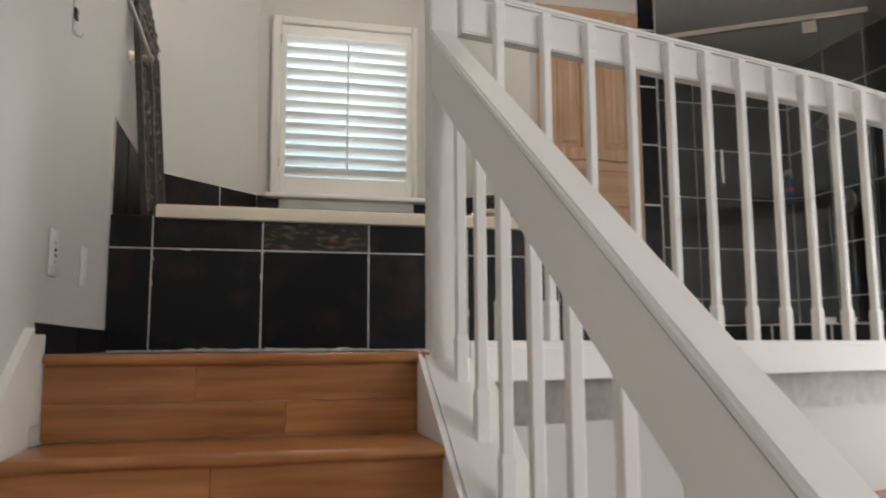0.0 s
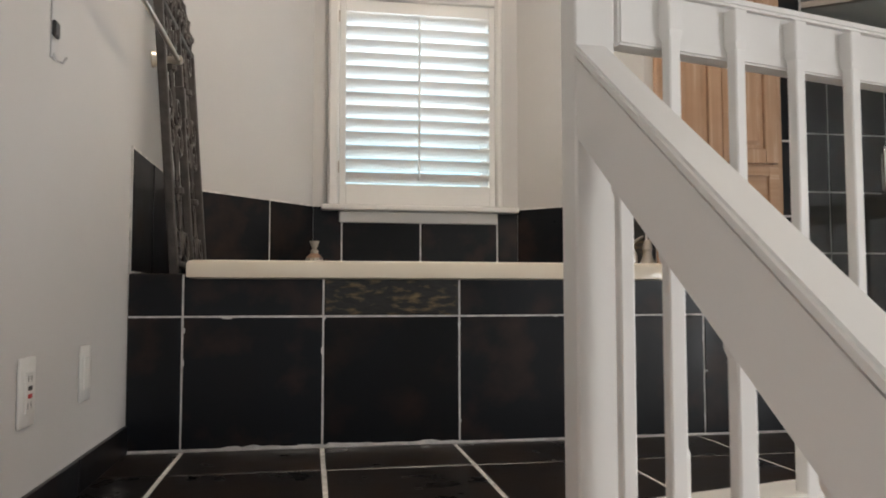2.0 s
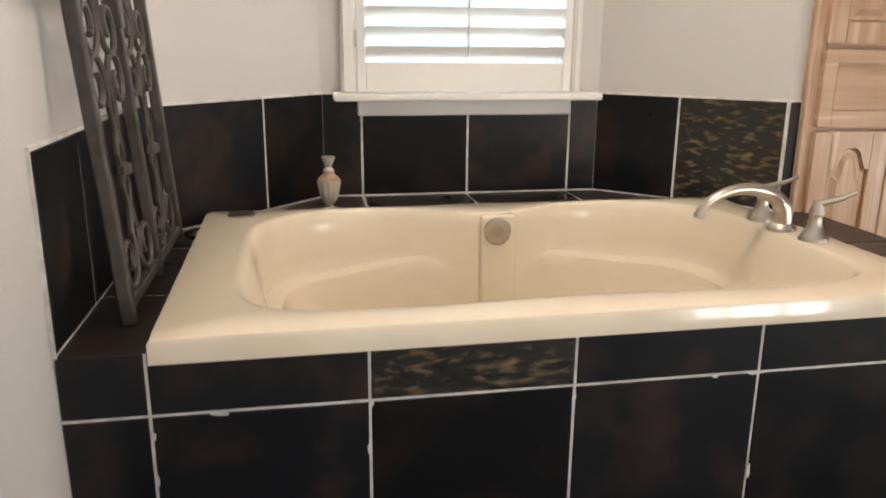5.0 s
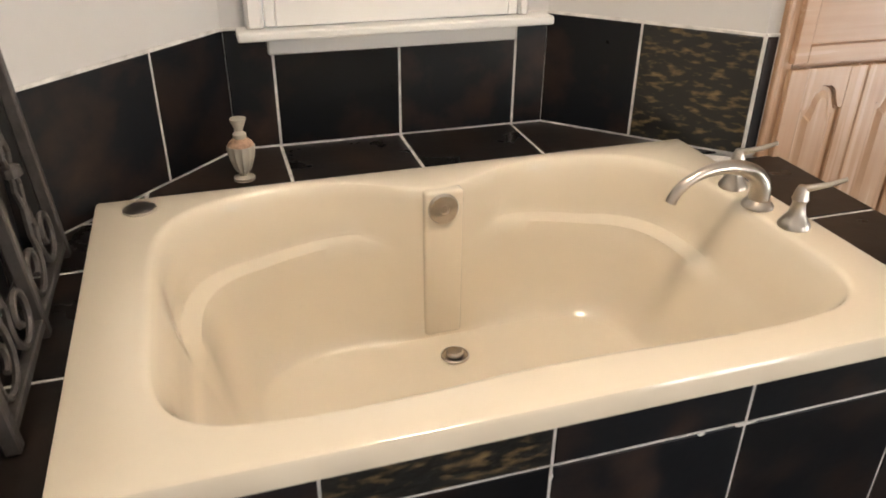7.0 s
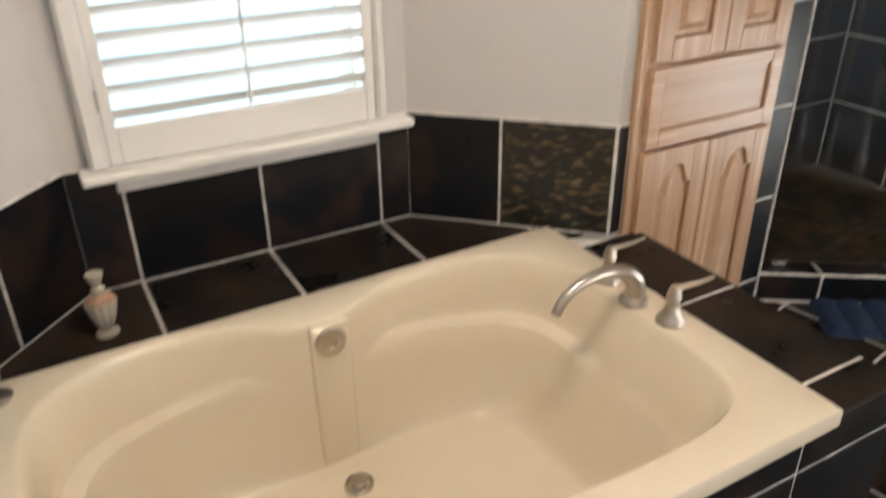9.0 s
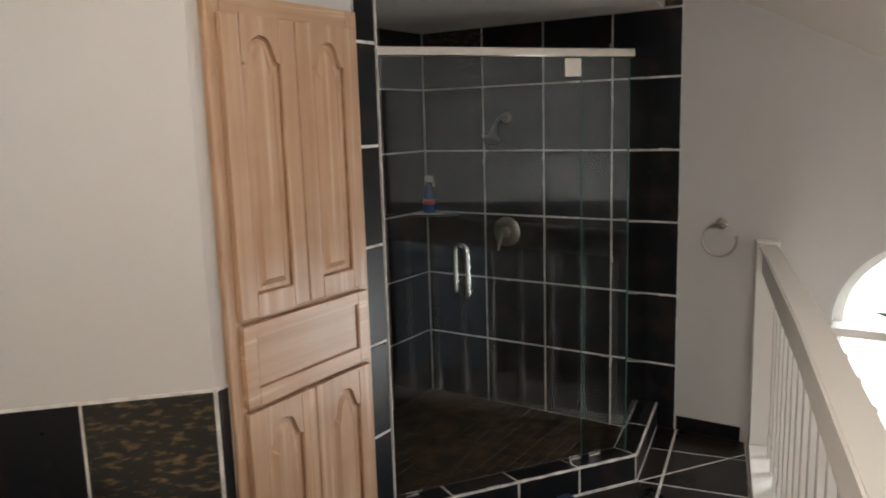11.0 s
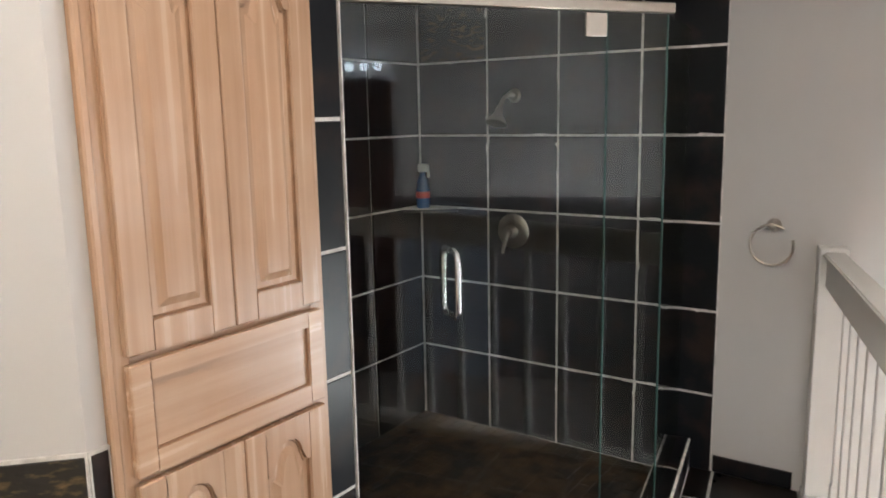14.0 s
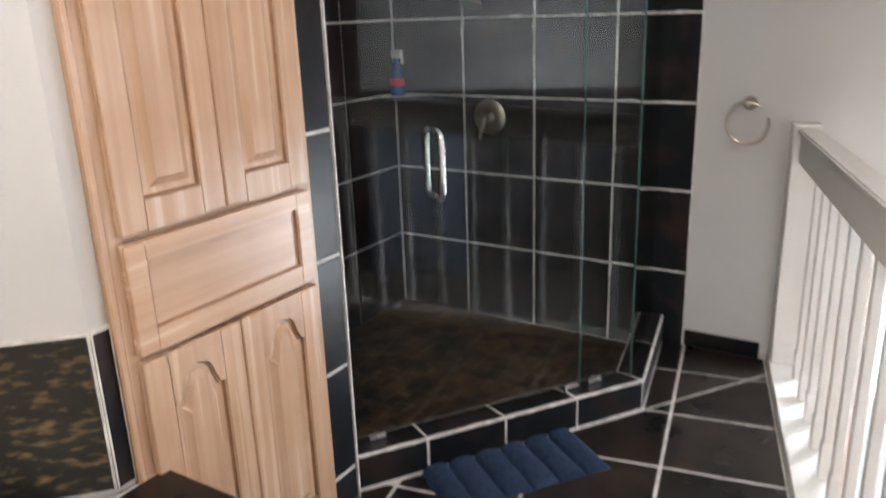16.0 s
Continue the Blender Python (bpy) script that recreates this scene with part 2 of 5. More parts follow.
def lathe(bm, profile, sides=20, m=None):
    """A turned shape: profile of (radius, height)."""
    rings = []
    made = []
    for r, z in profile:
        ring = [bm.verts.new((max(r, 1e-4) * math.cos(2 * math.pi * k / sides), max(r, 1e-4) * math.sin(2 * math.pi * k / sides), z)) for k in range(sides)]
        rings.append(ring)
        made += ring
    for a, b in zip(rings, rings[1:]):
        for k in range(sides):
            bm.faces.new((a[k], a[(k + 1) % sides], b[(k + 1) % sides], b[k]))
    bm.faces.new(rings[0][::-1])
    bm.faces.new(rings[-1])
    if m is not None:
        bmesh.ops.transform(bm, matrix=m, verts=made)
    return bm


# ---- plan ----
PITCH = 0.354
WX = -0.14                 # face of the wall beside the stairs
FX = 3.80                  # face of the far wall
DECK, RIM, TILE_TOP = 0.456, 0.491, 0.781
NOSE = -0.820              # edge of the top step
RISE, RUN = 0.192, 0.275
LOW = -RISE * 9            # floor of the room at the foot of the stairs
CL0, CL1 = (WX, 0.760), (0.323, 1.243)      # angled wall left of the window
CR0, CR1 = (1.228, 1.243), (1.65, 0.835)    # angled wall right of the window
CAB_Y, CAB_X0, CAB_X1 = 0.838, 1.69, 2.251
POST_X = 2.350
SH_Y = 1.655               # side wall of the shower
G0, G1 = (0.80, -0.745), (FX, 0.0)       # edge of the upper floor below the guard
GANG = math.atan2(G1[1] - G0[1], G1[0] - G0[0])
CEIL_Z, SH_CEIL = 2.42, 1.875
EOS = -6.0                 # end wall behind the stairs
EOX = 3.96


# ---- the large structure ----
def wall_between(name, p, q, z0, z1, t=0.12, material=WALL, label="smooth wall painted pale warm grey"):
    """A wall whose seen face runs from p to q; it is t thick, to the left of that way."""
    d = Vector((q[0] - p[0], q[1] - p[1]))
    n_ = Vector((-d.y, d.x)).normalized() * t
    pts = [p, q, (q[0] + n_.x, q[1] + n_.y), (p[0] + n_.x, p[1] + n_.y)]
    return obj(name, prism(bmesh.new(), pts, z0, z1), material, label=label, category="wall", kind="structure")


def pierced_wall(name, m, u0, u1, v0, v1, holes, t=0.14, arch=None, label="smooth wall painted pale warm grey"):
    """A wall in the plane of m with rectangular holes (u0, v0, u1, v1); z of m points into the room."""
    us = sorted({u0, u1, *[h[0] for h in holes], *[h[2] for h in holes]})
    vs = sorted({v0, v1, *[h[1] for h in holes], *[h[3] for h in holes]})
    bm = bmesh.new()
    for i in range(len(us) - 1):
        for j in range(len(vs) - 1):
            cu, cv = (us[i] + us[i + 1]) / 2, (vs[j] + vs[j + 1]) / 2
            if any(h[0] < cu < h[2] and h[1] < cv < h[3] for h in holes):
                continue
            box(bm, us[i], vs[j], -t, us[i + 1], vs[j + 1], 0, m=m)
    bmesh.ops.remove_doubles(bm, verts=bm.verts, dist=1e-5)
    return obj(name, bm, WALL, label=label, category="wall", kind="structure")


wall_between("wall_west", (WX, EOS), CL0, LOW, CEIL_Z)
wall_between("wall_bay_west", CL0, CL1, 0, CEIL_Z)
WIN_X0, WIN_X1, WIN_Z0, WIN_Z1 = 0.4245, 1.1245, 0.784, 1.685
M_WIN = axes((0, 1.243, 0), (1, 0, 0), (0, 0, 1))      # z points to -y, into the room
pierced_wall("wall_window", M_WIN, CL1[0], CR0[0], 0, CEIL_Z, [(WIN_X0, WIN_Z0, WIN_X1, WIN_Z1)])
wall_between("wall_bay_east", CR0, CR1, 0, CEIL_Z)
wall_between("wall_jamb", CR1, (CAB_X0, CR1[1]), 0, CEIL_Z)
wall_between("wall_over_cabinet", (CAB_X0, CAB_Y - 0.003), (CAB_X1, CAB_Y - 0.003), 1.745, CEIL_Z, t=0.1)
wall_between("wall_shower_post", (CAB_X1, CAB_Y), (POST_X, CAB_Y), 0, CEIL_Z, t=0.10)
wall_between("wall_shower_west", (POST_X, CAB_Y), (POST_X, SH_Y), -0.1, CEIL_Z, t=0.09, material=GROUT)
wall_between("wall_shower_north", (POST_X, SH_Y), (FX + .1, SH_Y), -0.1, CEIL_Z, material=GROUT)
# far wall with the arched window
ARC_Y, ARC_R, ARC_Z = -0.675, 0.365, 0.575


def far_wall():
    bm = bmesh.new()
    t = 0.14
    y0, y1 = ARC_Y - ARC_R, ARC_Y + ARC_R
    for a, b, c, d in ((y1, LOW, SH_Y + .1, CEIL_Z), (-3.4, LOW, y0, CEIL_Z), (y0, LOW, y1, -0.75), (EOS, LOW, -5.2, CEIL_Z), (-5.2, LOW, -3.4, -.40), (-5.2, 1.5, -3.4, CEIL_Z)):
        box(bm, FX, a, b, FX + t, c, d)
    seg = 20
    arc = [(ARC_Y + ARC_R * math.cos(math.pi * k / seg), ARC_Z + ARC_R * math.sin(math.pi * k / seg)) for k in range(seg + 1)]
    for (a, b), (c, d) in zip(arc, arc[1:]):
        vs = [bm.verts.new((x, y, z)) for x in (FX, FX + t) for y, z in ((a, b), (c, d), (c, CEIL_Z), (a, CEIL_Z))]
        for f in ((0, 1, 2, 3), (7, 6, 5, 4), (0, 4, 5, 1)):
            bm.faces.new([vs[i] for i in f])
    return obj("wall_east", bm, WALL, label="smooth grey wall with a tall arched window", category="wall", kind="structure")


far_wall()
pierced_wall("wall_south", axes((0, EOS, 0), (-1, 0, 0), (0, 0, 1)), -EOX, -(WX - .1), LOW, CEIL_Z, [(-.42, .1, .02, 1.72)])
obj("wall_south_lower", abox(WX, EOS - .001, LOW, FX, EOS + .006, 0.43), mat("dark_brown_paint", (0.13, 0.12, 0.12), 0.6, vary=0.08, scale=3, bump=0.1, bscale=120), label="dark brown painted lower part of the end wall", category="wall", kind="structure")
# glowing sheets stand in for the blown-out daylight beyond the windows
def glow_mat(name, color, power):
    m_ = bpy.data.materials.new(name)
    m_.use_nodes = True
    b_ = m_.node_tree.nodes["Principled BSDF"]
    b_.inputs["Base Color"].default_value = (*color, 1)
    b_.inputs["Emission Color"].default_value = (*color, 1)
    b_.inputs["Emission Strength"].default_value = power
    return m_


obj("backdrop_east", abox(8.0, -9, -4, 8.05, 6, 8), glow_mat("white_distance", (1.0, 1.0, 1.0), 1.6), label="plain white distance beyond the arched window", category="backdrop", kind="structure")
obj("backdrop_north", abox(-4, 5.0, -4, 6, 5.05, 8), glow_mat("pale_distance", (0.60, 0.85, 1.0), 1.25), label="plain pale distance beyond the bath window", category="backdrop", kind="structure")
# land outside
obj("ground", abox(-1200, -1200, LOW - .6, 1200, 1200, LOW - .35), mat("pale_paving", (0.42, 0.40, 0.36), 0.9, vary=0.15, scale=0.6), label="pale paved ground outside the house", category="ground", kind="structure")
# wall below the upper floor, along the guard
gd = Vector((math.cos(GANG), math.sin(GANG)))
gn = Vector((-gd.y, gd.x))
wall_between("wall_under_guard", (G0[0] + .1 * gd.x, G0[1] + .1 * gd.y), G1, LOW, -0.062, t=0.12)
wall_between("wall_under_landing", (WX, NOSE + .03), (G0[0] + .1, NOSE + .03), LOW, -0.2, t=0.1)

# floors
bm = bmesh.new()
prism(bm, [(WX, NOSE + .025), (.80, NOSE + .025), (.80, .9), (WX, .9)], -0.2, -0.0022)
CU0, CU1, CU2 = (2.345, 0.872), (3.21, 0.287), (FX, 0.395)      # outer line of the shower kerb
prism(bm, [(.80, G0[1]), (FX, G1[1]), CU2, CU1, CU0, (POST_X, CAB_Y + .1), (.80, CAB_Y + .1)], -0.2, -0.0024)
floor_up = obj("floor", bm, GROUT, label="dark slate tile floor with pale grout", category="floor", kind="structure")
obj("floor_lower", abox(WX, EOS, LOW - .1, EOX, 0.1, LOW), CARPET, label="grey carpeted floor of the lower room", category="floor", kind="structure")
PLAT = -0.50
obj("floor_side_room", prism(bmesh.new(), [(.97, -1.35), (FX, -1.35), (FX, G1[1]), (.97, G0[1] + .03)], PLAT - .15, PLAT), OAK, label="honey oak floor below the guard rail", category="floor", kind="structure")

# ceilings
obj("ceiling", abox(WX - .2, EOS, CEIL_Z, EOX, SH_Y + .2, CEIL_Z + .1), CEIL, label="white painted ceiling", category="ceiling", kind="structure")
bm = bmesh.new()
sl = lambda x, y: 1.832 + 0.51 * y + 0.80 * (FX - x)
vs = []
for dz in (0, .1):
    for x, y in ((FX, .30), (FX, -1.2), (1.7, -1.2), (1.7, .30)):
        vs.append(bm.verts.new((x, y, sl(x, y) + dz)))
for f in ((0, 1, 2, 3), (7, 6, 5, 4), (0, 4, 5, 1), (1, 5, 6, 2), (2, 6, 7, 3), (3, 7, 4, 0)):
    bm.faces.new([vs[i] for i in f])
obj("ceiling_slope", bm, CEIL, label="sloping white ceiling", category="ceiling", kind="structure")
# shower ceiling and the bulkhead above the glass
obj("ceiling_shower", prism(bmesh.new(), [CU0, CU1, CU2, (FX, SH_Y), (POST_X, SH_Y)], SH_CEIL, SH_CEIL + .08), CEIL, label="pale ceiling over the shower", category="ceiling", kind="structure")
wall_between("wall_bulkhead", (POST_X, CU0[1]), CU1, SH_CEIL + .082, CEIL_Z, t=.08)
wall_between("wall_bulkhead_side", CU1, CU2, SH_CEIL + .082, CEIL_Z, t=.08)


# ---- window with plantation shutter ----
def build_window():
    w = tagged(new("window_1"), "white-cased window with closed plantation shutters", "window", kind="structure")
    bm = bmesh.new()
    y0, y1 = 1.205, 1.243
    for a in ((0.38, .79, .425, 1.755), (1.115, .79, 1.145, 1.755), (.4255, 1.71, 1.1145, 1.755)):
        box(bm, a[0], y0, a[1], a[2], y1 - .001, a[3], bevel=.004)
        box(bm, a[0] + .006, y0 - .007, a[1] + .002, a[2] - .006, y0 + .001, a[3] - .006, bevel=.003)
    part("casing", bm, WHITE, w, smooth=True)
    bm = bmesh.new()
    box(bm, .425, 1.243, .79, .432, 1.38, 1.71)
    box(bm, 1.108, 1.243, .79, 1.115, 1.38, 1.71)
    box(bm, .4325, 1.243, 1.703, 1.1075, 1.38, 1.71)
    box(bm, .4325, 1.243, .79, 1.1075, 1.38, .797)
    part("jamb", bm, WHITE, w)
    part("window_sill", abox(.355, 1.165, .766, 1.21, 1.2425, .79, bevel=.006, segments=3), WHITE, w, smooth=True)
    bm = abox(.43, 1.222, .716, 1.125, 1.2425, .7655, bevel=.004)
    part("apron", bm, WHITE, w)
    # outer sash
    bm = bmesh.new()
    for a in ((.432, .797, .465, 1.703), (1.075, .797, 1.108, 1.703), (.465, .797, 1.075, .83), (.465, 1.67, 1.075, 1.703), (.465, 1.235, 1.075, 1.27)):
        box(bm, a[0], 1.335, a[1], a[2], 1.37, a[3], bevel=.003)
    part("window_frame", bm, WHITE, w)
    g = part("pane", abox(.46, 1.35, .825, 1.08, 1.354, 1.675), GLASS, w)
    g.visible_shadow = False
    # shutter panel
    sh = part("shutter_frame", bmesh.new(), WHITE, w)
    bm = bmesh.new()
    ya, yb = 1.206, 1.232
    for a in ((.4275, .793, .455, 1.707), (1.085, .793, 1.1125, 1.707), (.4552, .793, 1.0848, .884), (.4552, 1.65, 1.0848, 1.707)):
        box(bm, a[0], ya, a[1], a[2], yb, a[3], bevel=.003)
    bm.to_mesh(sh.data)
    bm.free()
    n_l = 13
    pitch = (1.65 - .884) / n_l
    bm = bmesh.new()
    prof = [(-.034, 0), (-.025, .0042), (0, .0058), (.025, .0042), (.034, 0), (.025, -.0042), (0, -.0058), (-.025, -.0042)]
    ends = []
    for x in (-.3145, .3145):
        ends.append([bm.verts.new((x, a, b)) for a, b in prof])
    for k in range(8):
        bm.faces.new((ends[0][k], ends[0][(k + 1) % 8], ends[1][(k + 1) % 8], ends[1][k]))
    bm.faces.new(ends[0][::-1])
    bm.faces.new(ends[1])
    first = part("slat", bm, WHITE, w, smooth=True)
    for k in range(n_l):
        o = first if k == 0 else first.copy()
        if k:
            scene.collection.objects.link(o)
        o.matrix_world = pose(.77, 1.219, .884 + (k + .5) * pitch, -38 + random.uniform(-2, 2))
    part("tilt_rod", abox(.7655, 1.178, .90, .7745, 1.187, 1.63, bevel=.002), WHITE, w)
    for z in (.93, 1.60):
        bm = abox(.4225, 1.2, z, .4295, 1.2055, z + .05, bevel=.001)
        part("hinge", bm, NICKEL, w, "small dull metal hinge")
    w.matrix_world = Matrix.Translation((.0045, 0, .0105)) @ Matrix.Scale(.979, 4, (0, 0, 1))
    return w


build_window()
# tall arched window of the far wall
def build_arch_window():
    w = tagged(new("window_2"), "tall arched window with a ledge, bright daylight behind", "window", kind="structure")
    seg = 20
    bm = bmesh.new()
    for (r0, r1) in ((ARC_R - .035, ARC_R + .0),):
        for k in range(seg):
            a, b = math.pi * k / seg, math.pi * (k + 1) / seg
            pts = [(r0, a), (r1, a), (r1, b), (r0, b)]
            vs = [bm.verts.new((x, ARC_Y + r * math.cos(t), ARC_Z + r * math.sin(t))) for x in (FX + .05, FX + .09) for r, t in pts]
            for f in ((0, 3, 2, 1), (4, 5, 6, 7), (0, 1, 5, 4), (2, 3, 7, 6)):
                bm.faces.new([vs[i] for i in f])
    for y in (ARC_Y - ARC_R, ARC_Y + ARC_R - .035):
        box(bm, FX + .05, y, -.75, FX + .09, y + .035, ARC_Z)
    box(bm, FX + .05, ARC_Y - ARC_R, -.75, FX + .09, ARC_Y + ARC_R, -.71)
    box(bm, FX + .055, ARC_Y - .012, -.70, FX + .085, ARC_Y + .012, .55)
    part("window_frame", bm, WHITE, w)
    part("ledge", abox(FX - .06, ARC_Y - ARC_R + .002, ARC_Z - .035, FX + .12, ARC_Y + ARC_R - .002, ARC_Z, bevel=.004), WHITE, w, "white ledge under the arch")
    g = part("pane", abox(FX + .068, ARC_Y - ARC_R + .03, -.72, FX + .072, ARC_Y + ARC_R - .03, ARC_Z + .02), GLASS, w)
    g.visible_shadow = False
    bm = bmesh.new()
    prism(bm, [(ARC_R * .95 * math.cos(math.pi * k / seg), ARC_R * .95 * math.sin(math.pi * k / seg)) for k in range(seg + 1)], -.002, .002,
          m=axes((FX + .07, ARC_Y, ARC_Z + .001), (0, 1, 0), (0, 0, 1)))
    g = part("pane", bm, GLASS, w)
    g.visible_shadow = False


build_arch_window()


# ---- stairs ----
def build_stairs():
    s = thing("staircase", "honey oak staircase with plank risers and bullnose treads", "stairs", kind="structure")
    x0, x1 = WX + .022, .737
    for i in range(9):
        z = -i * RISE
        yn = NOSE - i * RUN
        # riser of two glued planks
        for a, b in ((0, .48), (.485, 1.0)):
            za, zb = z - RISE + a * (RISE - .026), z - RISE + b * (RISE - .026)
            cut = x0 + (x1 - x0) * (.62 if a == 0 else .38) + .07 * math.sin(i * 2.3)
            for xa, xb in ((x0, cut - .0005), (cut + .0005, x1)):
                part("riser_board", abox(xa, yn + .022, za, xb, yn + .040, zb, bevel=.0008), OAK, s)
        if i == 0:
            t = abox(x0, yn - .002, z - .026, x1 + .03, yn + .055, z + .001, bevel=.011, segments=3)
        else:
            t = abox(x0, yn - .002, z - .026, x1, yn + RUN + .022, z, bevel=.011, segments=3)
        part("tread", t, OAK, s, smooth=True)
    return s


build_stairs()


def slope_z(y):
    """Height of the line through the step edges."""
    return (y - NOSE) * RISE / RUN


# white skirting along the stair wall, and the white closed stringer on the open side
def slope_prism(x0, x1, ya, yb, lo, hi, cut0=None):
    bm = bmesh.new()
    pts = [(ya, slope_z(ya) + lo), (yb, slope_z(yb) + lo), (yb, slope_z(yb) + hi), (ya, slope_z(ya) + hi)]
    prism(bm, pts, x0, x1, m=Matrix(((0, 0, 1, 0), (1, 0, 0, 0), (0, 1, 0, 0), (0, 0, 0, 1))))
    return bm


STAIR_END = NOSE - 8.6 * RUN
bm = slope_prism(WX, WX + .02, STAIR_END, NOSE - .06, -.20, .10)
box(bm, WX, NOSE - .0595, -.15, WX + .02, NOSE + .03, .045)
obj("baseboard_stair", bm, WHITE, label="white painted skirting beside the stairs", category="skirting", kind="structure")
bm = slope_prism(.740, .90, STAIR_END, NOSE + .02, -.42, -.005)
bmesh.ops.bevel(bm, geom=bm.edges[:], offset=.006, segments=2, affect='EDGES')
obj("trim_stringer", bm, WHITE, label="white painted closed stringer under the stair balusters", category="stringer", kind="structure")
bm = slope_prism(.729, .7395, STAIR_END, NOSE + .01, -.30, -.004)
obj("trim_stringer_cover", bm, WHITE, label="white painted board beside the steps", category="stringer", kind="structure")
obj("wall_under_stringer", slope_prism(.76, .87, STAIR_END, NOSE - .03, -1.6, -.42), WALL, label="grey wall below the stair stringer", category="wall", kind="structure")


# ---- guard rail ----
def baluster_mesh(zlo, zhi, w=.031, skew=0.0):
    """A square white baluster, thinner between its two square blocks; skew follows a sloping rail."""
    bm = bmesh.new()
    t = w * .5
    prof = [(t, zlo), (t, zlo + .095), (t * .78, zlo + .11), (t * .78, zhi - .075), (t, zhi - .06), (t, zhi)]
    rings = []
    for k, (r, z) in enumerate(prof):
        ring = []
        for sx, sy in ((-1, -1), (1, -1), (1, 1), (-1, 1)):
            dz = sy * r * skew if k in (0, len(prof) - 1) else 0
            ring.append(bm.verts.new((sx * r, sy * r, z + dz)))
        rings.append(ring)
    for a, b in zip(rings, rings[1:]):
        for k in range(4):
            bm.faces.new((a[k], a[(k + 1) % 4], b[(k + 1) % 4], b[k]))
    bm.faces.new(rings[0][::-1])
    bm.faces.new(rings[-1])
    bmesh.ops.bevel(bm, geom=[e for e in bm.edges if abs(e.verts[0].co.z - e.verts[1].co.z) > .02], offset=.0025, segments=1, affect='EDGES')
    return bm


RAIL_TOP, RAIL_BOT = 0.962, 0.842
NEWEL = (.795, -.803)


def build_guard():
    g = thing("guard_rail", "white painted wooden guard rail with square balusters", "railing")
    length = math.hypot(G1[0] - G0[0], G1[1] - G0[1])
    off = -.055
    m = Matrix.Translation((G0[0], G0[1], 0)) @ Matrix.Rotation(GANG, 4, 'Z')
    g.matrix_world = m
    part("bottom_rail", abox(.034, -.105, -.06, length - .004, -.004, .028, bevel=.004), WHITE, g, smooth=True)
    # the rail runs level, then falls a little towards the far wall
    fall = lambda u: -.045 * max(0.0, u - 1.5)
    um = Matrix(((1, 0, 0, 0), (0, 0, 1, 0), (0, 1, 0, 0), (0, 0, 0, 1)))

    def rail(name, za, zb, wa, wb, bev):
        bm = bmesh.new()
        us = (.034, 1.5, length - .09)
        prism(bm, [(u, za + fall(u)) for u in us] + [(u, zb + fall(u)) for u in us[::-1]], off + wa, off + wb, m=um)
        bmesh.ops.bevel(bm, geom=[e for e in bm.edges if e.calc_face_angle(0) > .5], offset=bev, segments=2, affect='EDGES')
        part(name, bm, WHITE, g, smooth=True)
    rail("top_rail", RAIL_BOT, RAIL_TOP - .018, -.022, .022, .004)
    rail("handrail_cap", RAIL_TOP - .0175, RAIL_TOP, -.034, .034, .005)
    part("end_post", abox(length - .0895, off - .045, .029, length - .003, off + .045, RAIL_TOP + .015 + fall(length), bevel=.004), WHITE, g, smooth=True)
    n_b = 19
    first = None
    for k in range(n_b):
        x = .136 + k * .1535
        if x > 1.5:
            o = part("baluster", baluster_mesh(.026, RAIL_TOP - .03 + fall(x)), WHITE, g)
        elif first is None:
            o = first = part("baluster", baluster_mesh(.026, RAIL_TOP - .03), WHITE, g)
        else:
            o = first.copy()
            scene.collection.objects.link(o)
        o.matrix_local = pose(x, off - .036, 0)
    part("skirt", abox(.06, -.112, -.075, length - .004, -.1055, .010, bevel=.002), WHITE, g)
    return g


build_guard()


def build_stair_rail():
    s = thing("stair_rail", "white painted stair rail with a broad sloping handrail and newel post", "railing")
    part("newel_post", abox(NEWEL[0] - .036, NEWEL[1] - .037, -.02, NEWEL[0] + .036, NEWEL[1] + .037, 1.13, bevel=.004), WHITE, s, smooth=True)
    # broad handrail board
    sl_ = RISE / RUN
    ya, yb = NOSE - 7.2 * RUN, NEWEL[1] - .0375
    bm = bmesh.new()
    xm = Matrix(((0, 0, 1, 0), (1, 0, 0, 0), (0, 1, 0, 0), (0, 0, 0, 1)))
    top = lambda y: .716 + (y + 1.0) * sl_
    prism(bm, [(ya, top(ya) - .165), (yb, top(yb) - .165), (yb, top(yb) - .022), (ya, top(ya) - .022)], .761, .802, m=xm)
    bmesh.ops.bevel(bm, geom=bm.edges[:], offset=.003, segments=2, affect='EDGES')
    part("handrail", bm, WHITE, s, smooth=True)
    bm = bmesh.new()
    prism(bm, [(ya, top(ya) - .0215), (yb, top(yb) - .0215), (yb, top(yb)), (ya, top(ya))], .755, .816, m=xm)
    bmesh.ops.bevel(bm, geom=bm.edges[:], offset=.005, segments=2, affect='EDGES')
    part("handrail_cap", bm, WHITE, s, smooth=True)
    first = None
    k = 0
    y = -.900
    while y > ya + .05:
        zlo, zhi = slope_z(y) - .012, top(y) - .15
        if first is None:
            first = part("baluster", baluster_mesh(0, zhi - zlo, skew=sl_), WHITE, s)
            o = first
        else:
            o = first.copy()
            scene.collection.objects.link(o)
        o.matrix_local = pose(.818, y, zlo)
        y -= .168
        k += 1
    part("lower_newel", abox(.744, ya - .09, LOW, .834, ya - .001, top(ya) + .06, bevel=.004), WHITE, s)
    return s


build_stair_rail()


# ---- tiled tub surround ----
TUB_X0, TUB_X1, TUB_Y0, TUB_Y1 = 0.002, 1.508, -0.022, 0.912
DECK_X1 = 1.75


